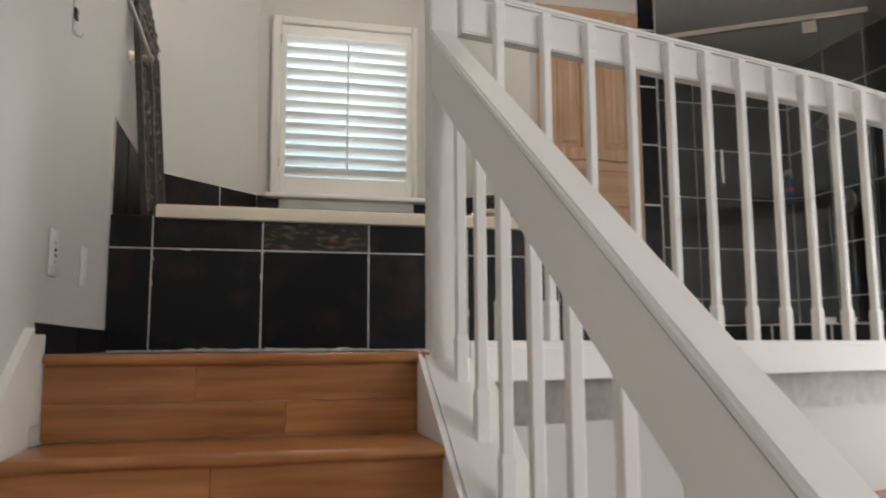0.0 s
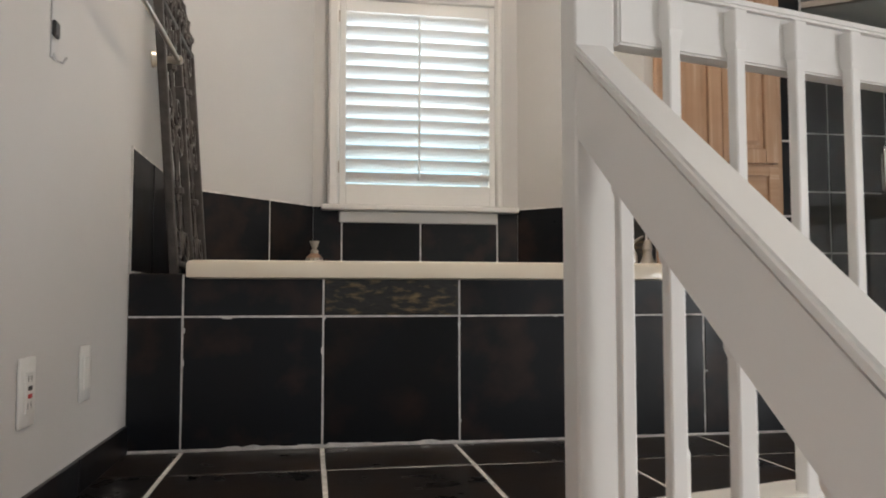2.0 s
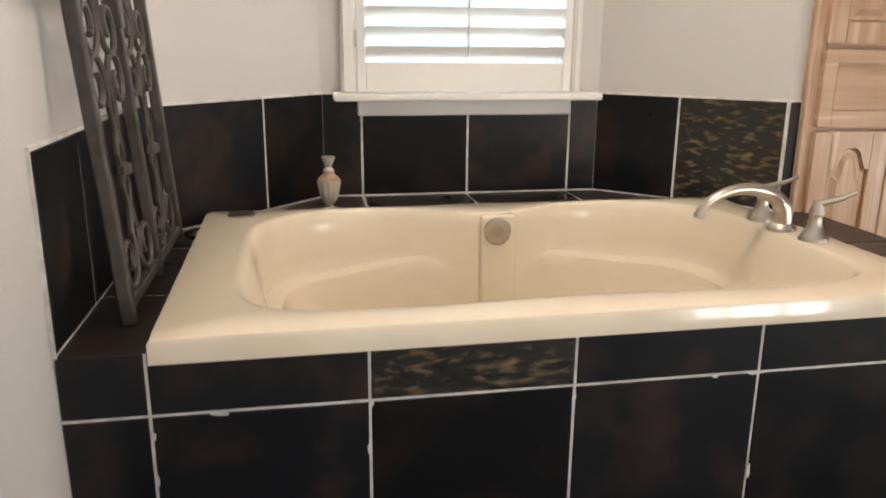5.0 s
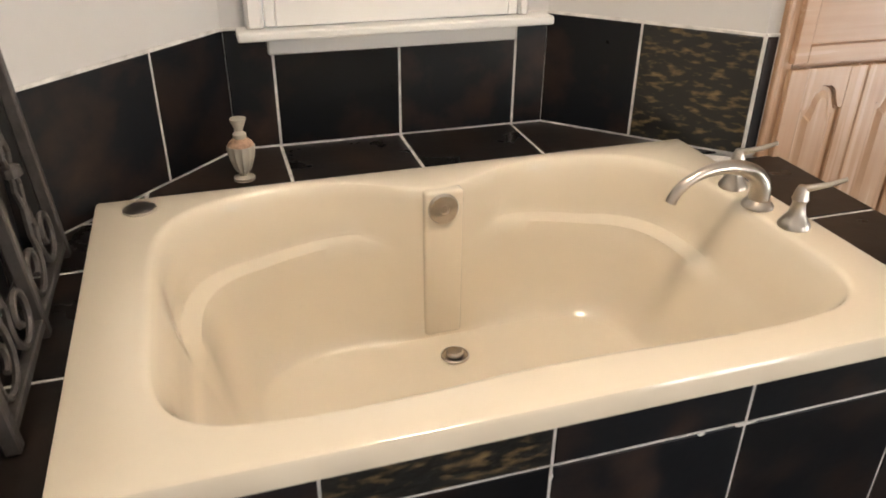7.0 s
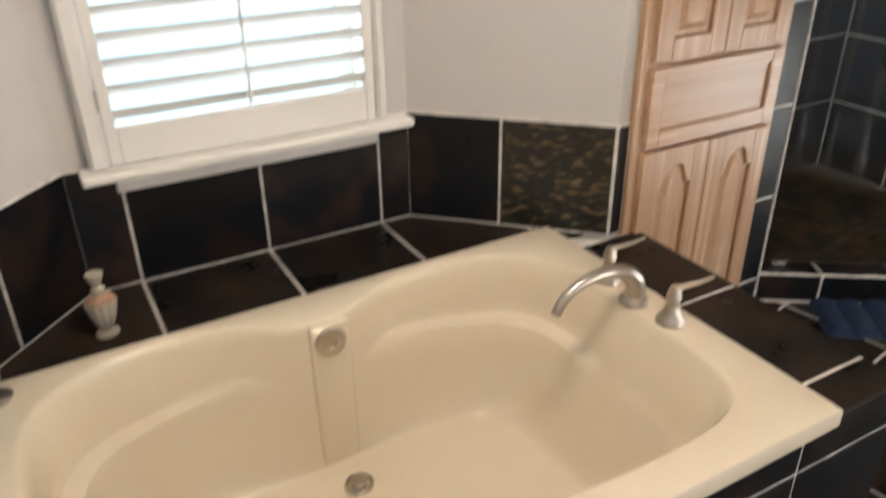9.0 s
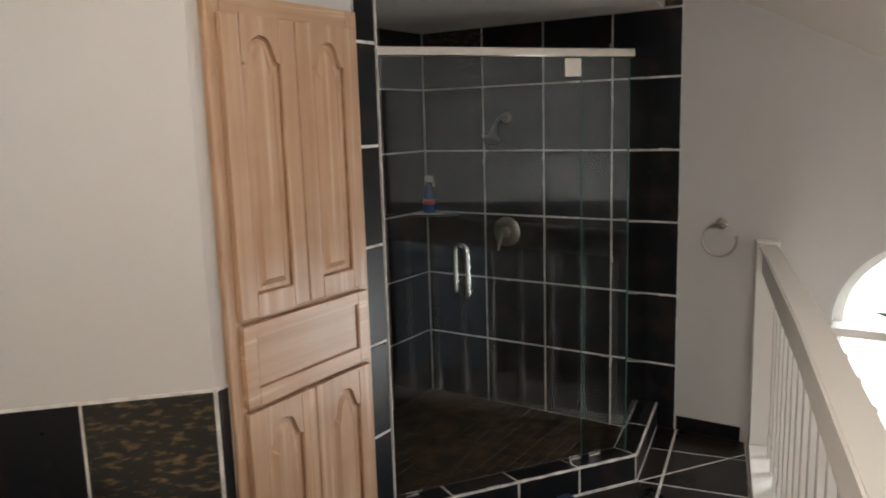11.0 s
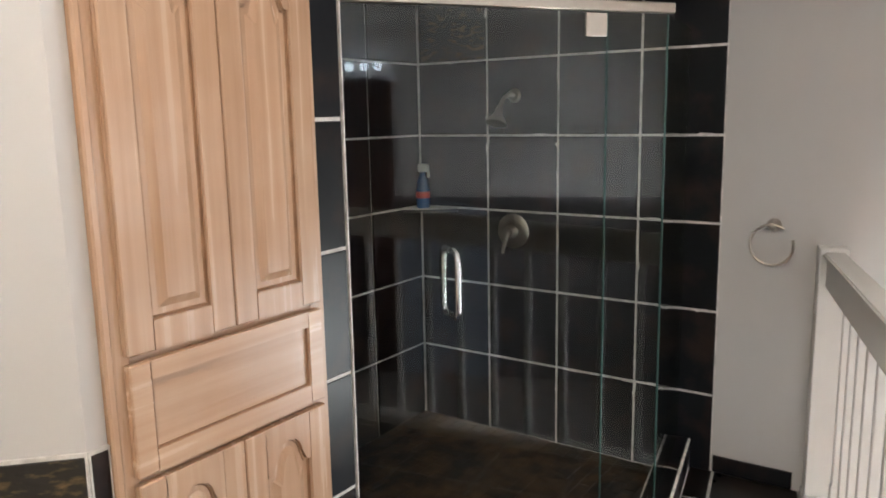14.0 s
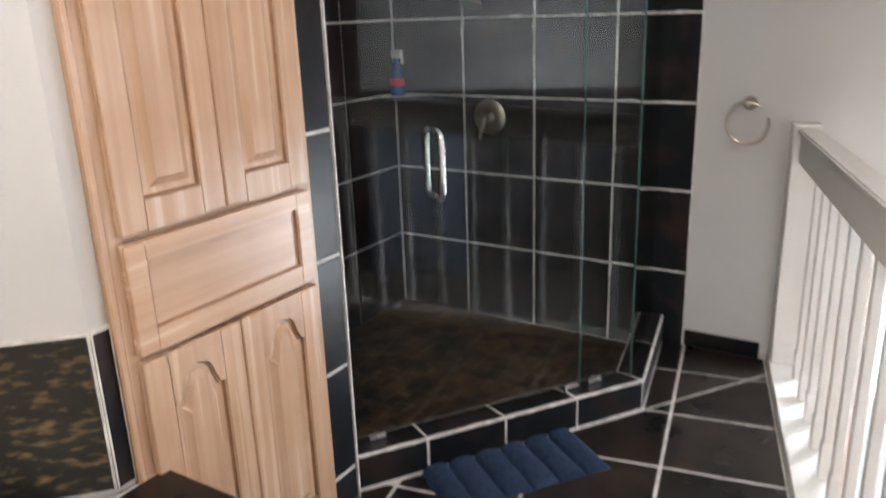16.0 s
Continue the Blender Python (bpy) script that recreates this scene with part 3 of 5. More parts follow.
def build_surround():
    s = thing("tub_surround", "bath surround clad in dark slate tiles with pale grout", "tub surround")
    bm = bmesh.new()
    d = DECK - .003
    # core with a well for the bath
    box(bm, WX + .001, .0028, 0, DECK_X1 - .003, .035, d)
    box(bm, WX + .001, .0355, 0, TUB_X0 + .04, CL0[1], d)
    prism(bm, [(TUB_X0 + .03, TUB_Y1 - .03), (TUB_X1 - .03, TUB_Y1 - .03), (1.58, TUB_Y1 - .02), (1.228, 1.242), (.323, 1.242), (WX + .001, .760), (WX + .001, TUB_Y1 - .13)], 0, d)
    prism(bm, [(TUB_X1 - .04, .0355), (DECK_X1 - .0065, .0355), (DECK_X1 - .0065, .819), (1.64, .82), (TUB_X1 - .04, .93)], 0, d)
    part("core", bm, GROUT, s)
    # front tiles
    m = axes((0, .0065, 0), (1, 0, 0), (0, 0, 1))
    xs = [WX, -.004, .354, .722, 1.085, 1.44, DECK_X1]
    tile_grid(s, m, xs, [0.004, .344, DECK], SLATE, special={(2, 1): SLATE_G}, gap=0.0027)
    m = axes((DECK_X1 - .0065, 0, 0), (0, 1, 0), (0, 0, 1))
    tile_grid(s, m, [0.001, .354, .708, .815], [0.004, .344, DECK], SLATE)
    # deck tiles, cut along the angled walls
    m = Matrix.Translation((0, 0, DECK - .0065))

    def keep(poly):
        (ax, ay), (bx, by) = CL0, CL1
        poly = clip(poly, (by - ay), -(bx - ax), -((by - ay) * ax - (bx - ax) * ay))
        (ax, ay), (bx, by) = CR0, CR1
        if len(poly) > 2:
            poly = clip(poly, (by - ay), -(bx - ax), -((by - ay) * ax - (bx - ax) * ay))
        return poly
    tile_grid(s, m, [WX, .045], [0, .30, .654, .87], SLATE_F, keep)
    tile_grid(s, m, [WX, .10, .447, .788, 1.131, 1.485, DECK_X1], [.872, 1.243], SLATE_F, keep)
    tile_grid(s, m, [1.48, DECK_X1], [0, .10, .454, .815], SLATE_F)
    return s


build_surround()


def wall_tiles():
    t = thing("wall_tiles", "band of dark slate tiles above the bath deck", "wall tiles", kind="structure")
    v = [DECK + .002, TILE_TOP]
    segs = [((WX, 0), CL0, [.0, .25, .604, .760]), (CL0, CL1, [0, .07, .419, .669]), (CL1, CR0, [0, .124, .465, .808, .905]),
            (CR0, CR1, [0, .274, .588]), (CR1, (CAB_X0, CR1[1]), [0, .04])]
    for k, (p, q, js) in enumerate(segs):
        u = Vector((q[0] - p[0], q[1] - p[1], 0)).normalized()
        m = axes((p[0], p[1], 0), u, (0, 0, 1))
        b = abox(js[0], v[0] - .004, .0005, js[-1], v[1] + .004, .0066, m=m)
        part("grout", b, GROUT, t)
        m2 = m @ Matrix.Translation((0, 0, .003))
        for i in range(len(js) - 1):
            top = v[1]
            mt = SLATE_G if (k == 3 and i == 1) else SLATE
            poly = [(js[i], v[0]), (js[i + 1], v[0]), (js[i + 1], top), (js[i], top)]
            lay_tile(t, m2, poly, mt, gap=.0036)


wall_tiles()


def outside_kerb(p):
    """The pieces of a polygon that lie outside the shower kerb."""
    res = []
    a1, b1 = CU1[1] - CU0[1], -(CU1[0] - CU0[0])
    c1 = -(a1 * CU0[0] + b1 * CU0[1])
    a2, b2 = CU2[1] - CU1[1], -(CU2[0] - CU1[0])
    c2 = -(a2 * CU1[0] + b2 * CU1[1])
    q = clip(p, a1, b1, c1)
    if len(q) > 2:
        res.append(q)
    q = clip(p, -a1, -b1, -c1)
    q = clip(q, a2, b2, c2) if len(q) > 2 else q
    if len(q) > 2:
        res.append(q)
    return res


def floor_tiles():
    m = Matrix.Translation((0, 0, -.006))
    ga, gb = -math.sin(GANG), math.cos(GANG)
    gc = -(ga * G0[0] + gb * G0[1])
    seam = DECK_X1
    xs = [-.354, 0] + [PITCH * k for k in range(1, 6)]
    ys = [-.97, -.617, -.262, 0]
    for i in range(len(xs) - 1):
        for j in range(len(ys) - 1):
            poly = [(xs[i], ys[j]), (xs[i + 1], ys[j]), (xs[i + 1], ys[j + 1]), (xs[i], ys[j + 1])]
            if j > 0:
                p = clip(clip(poly, 1, 0, -WX), -1, 0, seam)
                p = clip(p, ga, gb, gc) if len(p) > 2 else p
                if len(p) > 2:
                    lay_tile(floor_up, m, p, SLATE_F, gap=.0055)
                continue
            p = clip(clip(clip(poly, -1, 0, .802), 0, 1, -(NOSE + .056)), 1, 0, -WX)
            if len(p) > 2:
                lay_tile(floor_up, m, p, SLATE_F, gap=.0055)
            p = clip(poly, 1, 0, -.802)
            p = clip(p, ga, gb, gc) if len(p) > 2 else p
            p = clip(p, -1, 0, seam) if len(p) > 2 else p
            if len(p) > 2:
                lay_tile(floor_up, m, p, SLATE_F, gap=.0055)
    # from the end of the bath on, the tiles run nearly with the guard rail
    ux, uy = math.cos(radians(10.6)), math.sin(radians(10.6))
    ox, oy = 3.559, .257
    for i in range(-6, 3):
        for j in range(-4, 4):
            uv = [(i * .33, j * .354), ((i + 1) * .33, j * .354), ((i + 1) * .33, (j + 1) * .354), (i * .33, (j + 1) * .354)]
            p = [(ox + u * ux - v * uy, oy + u * uy + v * ux) for u, v in uv]
            for a, b, c in ((1, 0, -seam), (ga, gb, gc), (-1, 0, FX), (0, -1, CAB_Y + .03)):
                p = clip(p, a, b, c) if len(p) > 2 else p
            if len(p) > 2:
                for q in outside_kerb(p):
                    lay_tile(floor_up, m, q, SLATE_F, gap=.0055)


floor_tiles()


# baseboards of slate
def slate_base():
    b = thing("baseboard", "low skirting of dark slate tile", "skirting", kind="structure")
    m = axes((WX, 0, 0), (0, 1, 0), (0, 0, 1))
    for a, c in ((NOSE + .012, -.41), (-.41, -.004)):
        lay_tile(b, m, [(a, .0), (c, .0), (c, .072), (a, .072)], SLATE, depth=.009, gap=.001)
    m = axes((FX, .308, 0), (0, -1, 0), (0, 0, 1))
    lay_tile(b, m, [(0.004, .0), (.285, .0), (.285, .066), (.004, .066)], SLATE, depth=.009, gap=.001)


slate_base()


# ---- bath ----
def build_tub():
    t = thing("bathtub", "large cream acrylic drop-in bath with moulded armrests", "bathtub")
    cx, cy = .765, .447
    n = 192
    ths = [2 * math.pi * k / n for k in range(n)]

    def sup(th, a, b, p):
        c, s = math.cos(th), math.sin(th)
        r = (abs(c / a) ** p + abs(s / b) ** p) ** (-1 / p)
        return r * c, r * s

    def opening(th):
        x, y = sup(th, .632, .430 if math.sin(th) > 0 else .385, 4.3 if math.sin(th) > 0 else 6.5)
        waist = (.110 if y > 0 else .020) * math.exp(-((x / (.17 if y > 0 else .26)) ** 2))
        y -= math.copysign(waist, y) if abs(y) > .1 else 0
        return x, y

    def base(th):
        x, y = sup(th, .460, .308 if math.sin(th) > 0 else .262, 5.0)
        return x, y

    def rect(th, a, b):
        c, s = math.cos(th), math.sin(th)
        r = min(a / max(abs(c), 1e-6), b / max(abs(s), 1e-6))
        return r * c, r * s

    ha, hb = (TUB_X1 - TUB_X0) / 2, (TUB_Y1 - TUB_Y0) / 2
    ox, oy = (TUB_X0 + TUB_X1) / 2 - cx, (TUB_Y0 + TUB_Y1) / 2 - cy
    # snap the nearest directions to the four corners of the rim
    corner_dirs = [math.atan2(sy * hb, sx * ha) % (2 * math.pi) for sx in (1, -1) for sy in (1, -1)]
    for cd in corner_dirs:
        k = min(range(n), key=lambda i: abs((ths[i] - cd + math.pi) % (2 * math.pi) - math.pi))
        ths[k] = cd
    layers = []

    def add(fn):
        layers.append([Vector(fn(th)) for th in ths])
    R = RIM
    for d, z in ((0.012, DECK - .014), (0.0, DECK - .010), (0.0, R - .010), (.003, R - .003), (.010, R)):
        add(lambda th, d=d, z=z: (cx + ox + rect(th, ha - d, hb - d)[0], cy + oy + rect(th, ha - d, hb - d)[1], z))

    def arm(th):
        # broad moulded ledges towards the four corners, none at the waist or the ends
        x, y = opening(th)
        return max(0.0, min(1.0, (abs(x) - .10) / .10)) * max(0.0, min(1.0, (y - .02) / .10))

    def wallp(th, f):
        a, b = opening(th), base(th)
        return a[0] + (b[0] - a[0]) * f, a[1] + (b[1] - a[1]) * f

    def lip(th, grow, z):
        x, y = opening(th)
        ln = math.hypot(x, y)
        return (cx + x * (1 + grow / ln), cy + y * (1 + grow / ln), z)
    add(lambda th: lip(th, .020, R + .001))
    add(lambda th: lip(th, .010, R - .001))
    add(lambda th: lip(th, .003, R - .008))

    def side(f0, f1, z, za=0.0):
        def fn(th):
            w = arm(th)
            f = f0 + (f1 - f0) * w
            p = wallp(th, f)
            rise = .055 * w * max(0.0, 1 - abs(p[0]) / .42) if .25 < z < .36 else 0.0
            return (cx + p[0], cy + p[1], z + za * w + rise)
        return fn
    for f0, f1, z, za in ((.03, .02, R - .03, 0), (.09, .05, .44, 0), (.17, .09, .385, -.012), (.22, .115, .355, -.012), (.25, .15, .338, -.004), (.28, .27, .325, .004),
                          (.32, .37, .312, .008), (.36, .43, .295, -.004), (.42, .48, .265, -.012), (.52, .55, .215, -.01), (.62, .63, .17, -.01), (.74, .74, .125, -.005), (.86, .86, .094, 0), (.95, .95, .082, 0)):
        add(side(f0, f1, z, za))
    add(lambda th: (cx + base(th)[0], cy + base(th)[1], .0785))
    add(lambda th: (cx + base(th)[0] * .93, cy + base(th)[1] * .93, .077))
    add(lambda th: (cx + base(th)[0] * .5, cy + base(th)[1] * .5, .074))
    bm = bmesh.new()
    rows = [[bm.verts.new(v) for v in lay] for lay in layers]
    for a, b in zip(rows, rows[1:]):
        for k in range(n):
            bm.faces.new((a[k], a[(k + 1) % n], b[(k + 1) % n], b[k]))
    c = bm.verts.new((cx, cy, .073))
    for k in range(n):
        bm.faces.new((rows[-1][k], rows[-1][(k + 1) % n], c))
    shell = part("shell", bm, ACRYLIC, t, smooth=True)
    # raised panel at the waist with overflow
    part("overflow_panel", abox(.728, .752, .085, .826, .80, RIM - .003, bevel=.010, segments=3), ACRYLIC, t, smooth=True)
    m = axes((.772, .7515, .446), (1, 0, 0), (0, 0, 1))
    bm = lathe(bmesh.new(), [(.038, 0), (.038, .006), (.035, .010), (.012, .012), (.010, .009), (.001, .009)], 28, m)
    part("overflow_plate", bm, NICKEL, t, "round brushed nickel overflow plate", smooth=True)
    m = pose(.779, .662, .079)
    dr = part("drain", lathe(bmesh.new(), [(.036, 0), (.036, .003), (.032, .005), (.030, .001)], 28, m), NICKEL, t, "brushed nickel drain", smooth=True)
    part("stopper", lathe(bmesh.new(), [(.021, .004), (.022, .012), (.018, .016), (.001, .017)], 24, m), NICKEL, dr, smooth=True)
    m = pose(.100, .842, RIM)
    part("rim_cap", lathe(bmesh.new(), [(.036, 0), (.036, .004), (.033, .0055), (.001, .006)], 28, m), NICKEL, t, "flat round nickel cap on the rim", smooth=True)
    return t


tub = build_tub()
# the bath sits slightly askew in its surround
TURN = pose(.75, .44, 0, rz=0.6) @ pose(-.75, -.44, 0)
tub.matrix_world = TURN @ tub.matrix_world


def build_faucet():
    f = thing("bath_faucet", "brushed nickel roman tub spout with two lever handles", "faucet")
    z = RIM
    x, y = 1.430, .482
    pts = []
    for k in range(19):
        a = k / 18
        ang = math.pi * .97 * a
        pts.append((x - .105 + .105 * math.cos(ang) - .02 * a, y, z + .030 + .070 * math.sin(ang) + .012 * (1 - a)))
    pts = [(x, y, z + .012)] + pts
    bm = tube(bmesh.new(), pts, .02, 14, taper=lambda s: .0235 - .0115 * min(1, s * 1.4))
    part("spout", bm, NICKEL, f, smooth=True)
    part("spout_base", lathe(bmesh.new(), [(.036, 0), (.036, .005), (.031, .012), (.026, .018), (.001, .019)], 24, pose(x, y, z)), NICKEL, f, smooth=True)
    for dy, rot in ((-.108, 25), (.108, 25)):
        m = pose(x + .012, y + dy, z)
        h = part("handle_base", lathe(bmesh.new(), [(.034, 0), (.034, .006), (.029, .014), (.019, .030), (.014, .052), (.015, .060), (.018, .064), (.016, .072), (.013, .085), (.009, .094), (.001, .096)], 20, m), NICKEL, f, smooth=True)
        m2 = m @ pose(0, 0, .088, 0, 0, -38)
        bm = tube(bmesh.new(), [(-.008, 0, -.004), (.02, 0, .006), (.05, 0, .018), (.078, 0, .034)], .008, 10, taper=lambda s: .009 - .0045 * s)
        bmesh.ops.transform(bm, matrix=m2, verts=bm.verts)
        part("lever", bm, NICKEL, h, smooth=True)


build_faucet()


# ---- linen cabinet ----
def crown(s):
    """Cathedral arch over 0..1: shoulders, a short reverse curve, then a round crown."""
    e = abs(s - .5) * 2
    if e > .84:
        return 0
    if e > .60:
        q = (.84 - e) / .24
        return .40 * q * q * (3 - 2 * q)
    return .40 + .60 * math.sqrt(max(0, 1 - (e / .60) ** 2))


def arch_panel(bm, x0, x1, z0, z1, y, rise, back, bevel_w=.028):
    """A raised panel whose top is a cathedral arch (or plain when rise is 0), proud towards -y."""
    def outline(d):
        a, b, lo, hi = x0 + d, x1 - d, z0 + d, z1 - d
        pts = [(a, lo), (b, lo)]
        w = b - a
        if rise <= 0:
            return pts + [(b, hi), (a, hi)]
        sh_ = hi - rise
        k = 32
        for i in range(k + 1):
            s = i / k
            pts.append((b - w * s, sh_ + rise * crown(s)))
        return pts
    rings = []
    for d, dy in ((0, 0), (.0, -.001), (.006, .006), (bevel_w, -.005), (bevel_w + .003, -.0065)):
        rings.append([bm.verts.new((px, y + dy, pz)) for px, pz in outline(d)])
    k = len(rings[0])
    for lay, (a, b) in enumerate(zip(rings, rings[1:])):
        for i in range(k):
            f = bm.faces.new((a[i], a[(i + 1) % k], b[(i + 1) % k], b[i]))
            f.material_index = 1 if lay < 2 else 0
    bm.faces.new(rings[-1])


def cab_door(parent, x0, x1, z0, z1, rise, fr=.058):
    """A frame-and-panel door: the frame has a real arched opening around a raised panel."""
    y1 = CAB_Y - .022
    y0 = y1 - .019
    d = part("door" if rise > 0 else "drawer_front", bmesh.new(), PICKLED if rise > 0 else PICKLED_H, parent)
    bm = bmesh.new()
    # back board, then the frame around the panel
    dp = .0105
    box(bm, x0, y0 + dp - .0001, z0, x1, y1, z1, bevel=.002)
    k = 32
    a, b, lo, hi = x0 + fr, x1 - fr, z0 + fr, z1 - fr * .8

    def top(s):
        return hi - rise + rise * crown(s)
    box(bm, x0, y0, z0, a, y0 + dp, z1, bevel=.0028)
    box(bm, b, y0, z0, x1, y0 + dp, z1, bevel=.0028)
    box(bm, a, y0 + .0003, z0, b, y0 + dp, lo, bevel=.0)
    lower = [(a + (b - a) * i / k, top(i / k)) for i in range(k + 1)]
    for (p, q) in zip(lower, lower[1:]):
        vs = [bm.verts.new((px, yy, pz)) for yy in (y0 + .0003, y0 + dp) for px, pz in (p, q, (q[0], z1), (p[0], z1))]
        for f in ((0, 1, 2, 3), (7, 6, 5, 4), (0, 4, 5, 1), (3, 2, 6, 7)):
            bm.faces.new([vs[i] for i in f])
    bmesh.ops.recalc_face_normals(bm, faces=bm.faces)
    bm.to_mesh(d.data)
    bm.free()
    pm = bmesh.new()
    g = .004
    if rise > 0:
        arch_panel(pm, a + g, b - g, lo + g, hi - g, y0 + .0085, rise, y1)
    else:
        box(pm, a + .001, y0 + .0095, lo + .001, b - .001, y0 + .0108, hi - .001)
    part("panel", pm, [PICKLED if rise > 0 else PICKLED_H, STAIN], d)
    # stain left along the inner edge of the frame
    st = bmesh.new()
    for p_, q_ in ((a, lo), (b - .0025, lo)):
        box(st, p_, y0 + .0035, q_, p_ + .0025, y0 + dp, hi - rise)
    box(st, a, y0 + .0035, lo, b, y0 + dp, lo + .0025)
    part("groove", st, STAIN, d, "dark stained groove")
    return d


def build_cabinet():
    c = thing("linen_cabinet", "tall built-in linen cabinet in pickled oak with arched doors", "cabinet")
    yf = CAB_Y - .022
    bm = bmesh.new()
    box(bm, CAB_X0 + .002, CAB_Y + .001, .0, CAB_X1 - .002, CAB_Y + .45, 1.744)
    part("body", bm, PICKLED, c)
    for a in ((CAB_X0 + .001, .0, CAB_X0 + .048, 1.75), (CAB_X1 - .048, .0, CAB_X1 - .001, 1.75)):
        part("face_frame", abox(a[0], yf, a[1], a[2], CAB_Y + .0005, a[3], bevel=.0025), PICKLED, c)
    for z0, z1 in ((.0, .085), (.683, .718), (.915, .955), (1.69, 1.75)):
        part("cross_frame", abox(CAB_X0 + .0485, yf + .0005, z0, CAB_X1 - .0485, CAB_Y + .0005, z1), PICKLED_H, c)
    bm = abox(CAB_X0 - .006, yf - .008, 0, CAB_X0 + .012, yf - .0002, 1.75, bevel=.004)
    part("edge_moulding", bm, PICKLED, c)
    mid = (CAB_X0 + .035 + CAB_X1 - .03) / 2
    xa, xb = CAB_X0 + .033, CAB_X1 - .030
    for p, q in ((xa, mid - .0015), (mid + .0015, xb)):
        cab_door(c, p, q, .943, 1.70, .066)
        cab_door(c, p, q, .075, .695, .066)
    cab_door(c, xa, xb, .709, .927, 0, fr=.045)


build_cabinet()


# ---- shower ----
ROWS = [-.040, .303, .627, .957, 1.275, 1.588, SH_CEIL]


def build_shower_walls():
    w = thing("shower_tiles", "shower walls of large dark slate tiles with white grout", "wall tiles", kind="structure")
    bm = bmesh.new()
    box(bm, FX - .0078, .309, -.1, FX - .0005, SH_Y, SH_CEIL - .001)
    box(bm, FX - .0078, .309, SH_CEIL, FX - .0005, .384, 2.3)
    part("grout", bm, GROUT, w)
    m = axes((FX - .004, 0, 0), (0, -1, 0), (0, 0, 1))
    us = [-(SH_Y - .008), -1.291, -.960, -.619, -.308]
    tile_grid(w, m, us, ROWS, SLATE, special={(0, 5): SLATE_G})
    tile_grid(w, m, [-.392, -.308], [SH_CEIL, 2.25], SLATE_G)
    m = axes((0, SH_Y - .001, 0), (1, 0, 0), (0, 0, 1))
    tile_grid(w, m, [POST_X + .008, 2.73, 3.084, 3.438, FX - .010], ROWS, SLATE)
    m = axes((POST_X + .001, 0, 0), (0, 1, 0), (0, 0, 1))
    tile_grid(w, m, [.86, 1.214, SH_Y - .008], ROWS, SLATE)
    p = thing("post_tiles", "column of dark slate tiles between cabinet and shower", "wall tiles", kind="structure")
    zs = [.004, .11, .421, .729, 1.046, 1.358, 1.67, 2.05]
    b = abox(CAB_X1 + .002, CAB_Y - .0078, 0, POST_X, CAB_Y - .0005, 2.05)
    part("grout", b, GROUT, p)
    m = axes((0, CAB_Y - .004, 0), (1, 0, 0), (0, 0, 1))
    tile_grid(p, m, [CAB_X1 + .002, POST_X + .005], zs, SLATE)
    # metal-looking tile edge strip
    part("edge_strip", abox(POST_X + .0055, CAB_Y - .012, 0, POST_X + .010, CAB_Y + .03, 1.9), GROUT, p, "pale grout edge")


build_shower_walls()


def offset_line(p, q, d):
    v = Vector((q[0] - p[0], q[1] - p[1])).normalized()
    n_ = Vector((-v.y, v.x)) * d
    return (p[0] + n_.x, p[1] + n_.y), (q[0] + n_.x, q[1] + n_.y)


def cross2(p, q, r, s):
    a, b = Vector((q[0] - p[0], q[1] - p[1])), Vector((s[0] - r[0], s[1] - r[1]))
    k = ((r[0] - p[0]) * b.y - (r[1] - p[1]) * b.x) / (a.x * b.y - a.y * b.x)
    return (p[0] + a.x * k, p[1] + a.y * k)


CURB_H, CURB_W = .115, .095
CI0, CI1a = offset_line(CU0, CU1, CURB_W)
CI1b, CI2 = offset_line(CU1, CU2, CURB_W)
CI1 = cross2(CI0, CI1a, CI1b, CI2)
SH_FLOOR = -.035


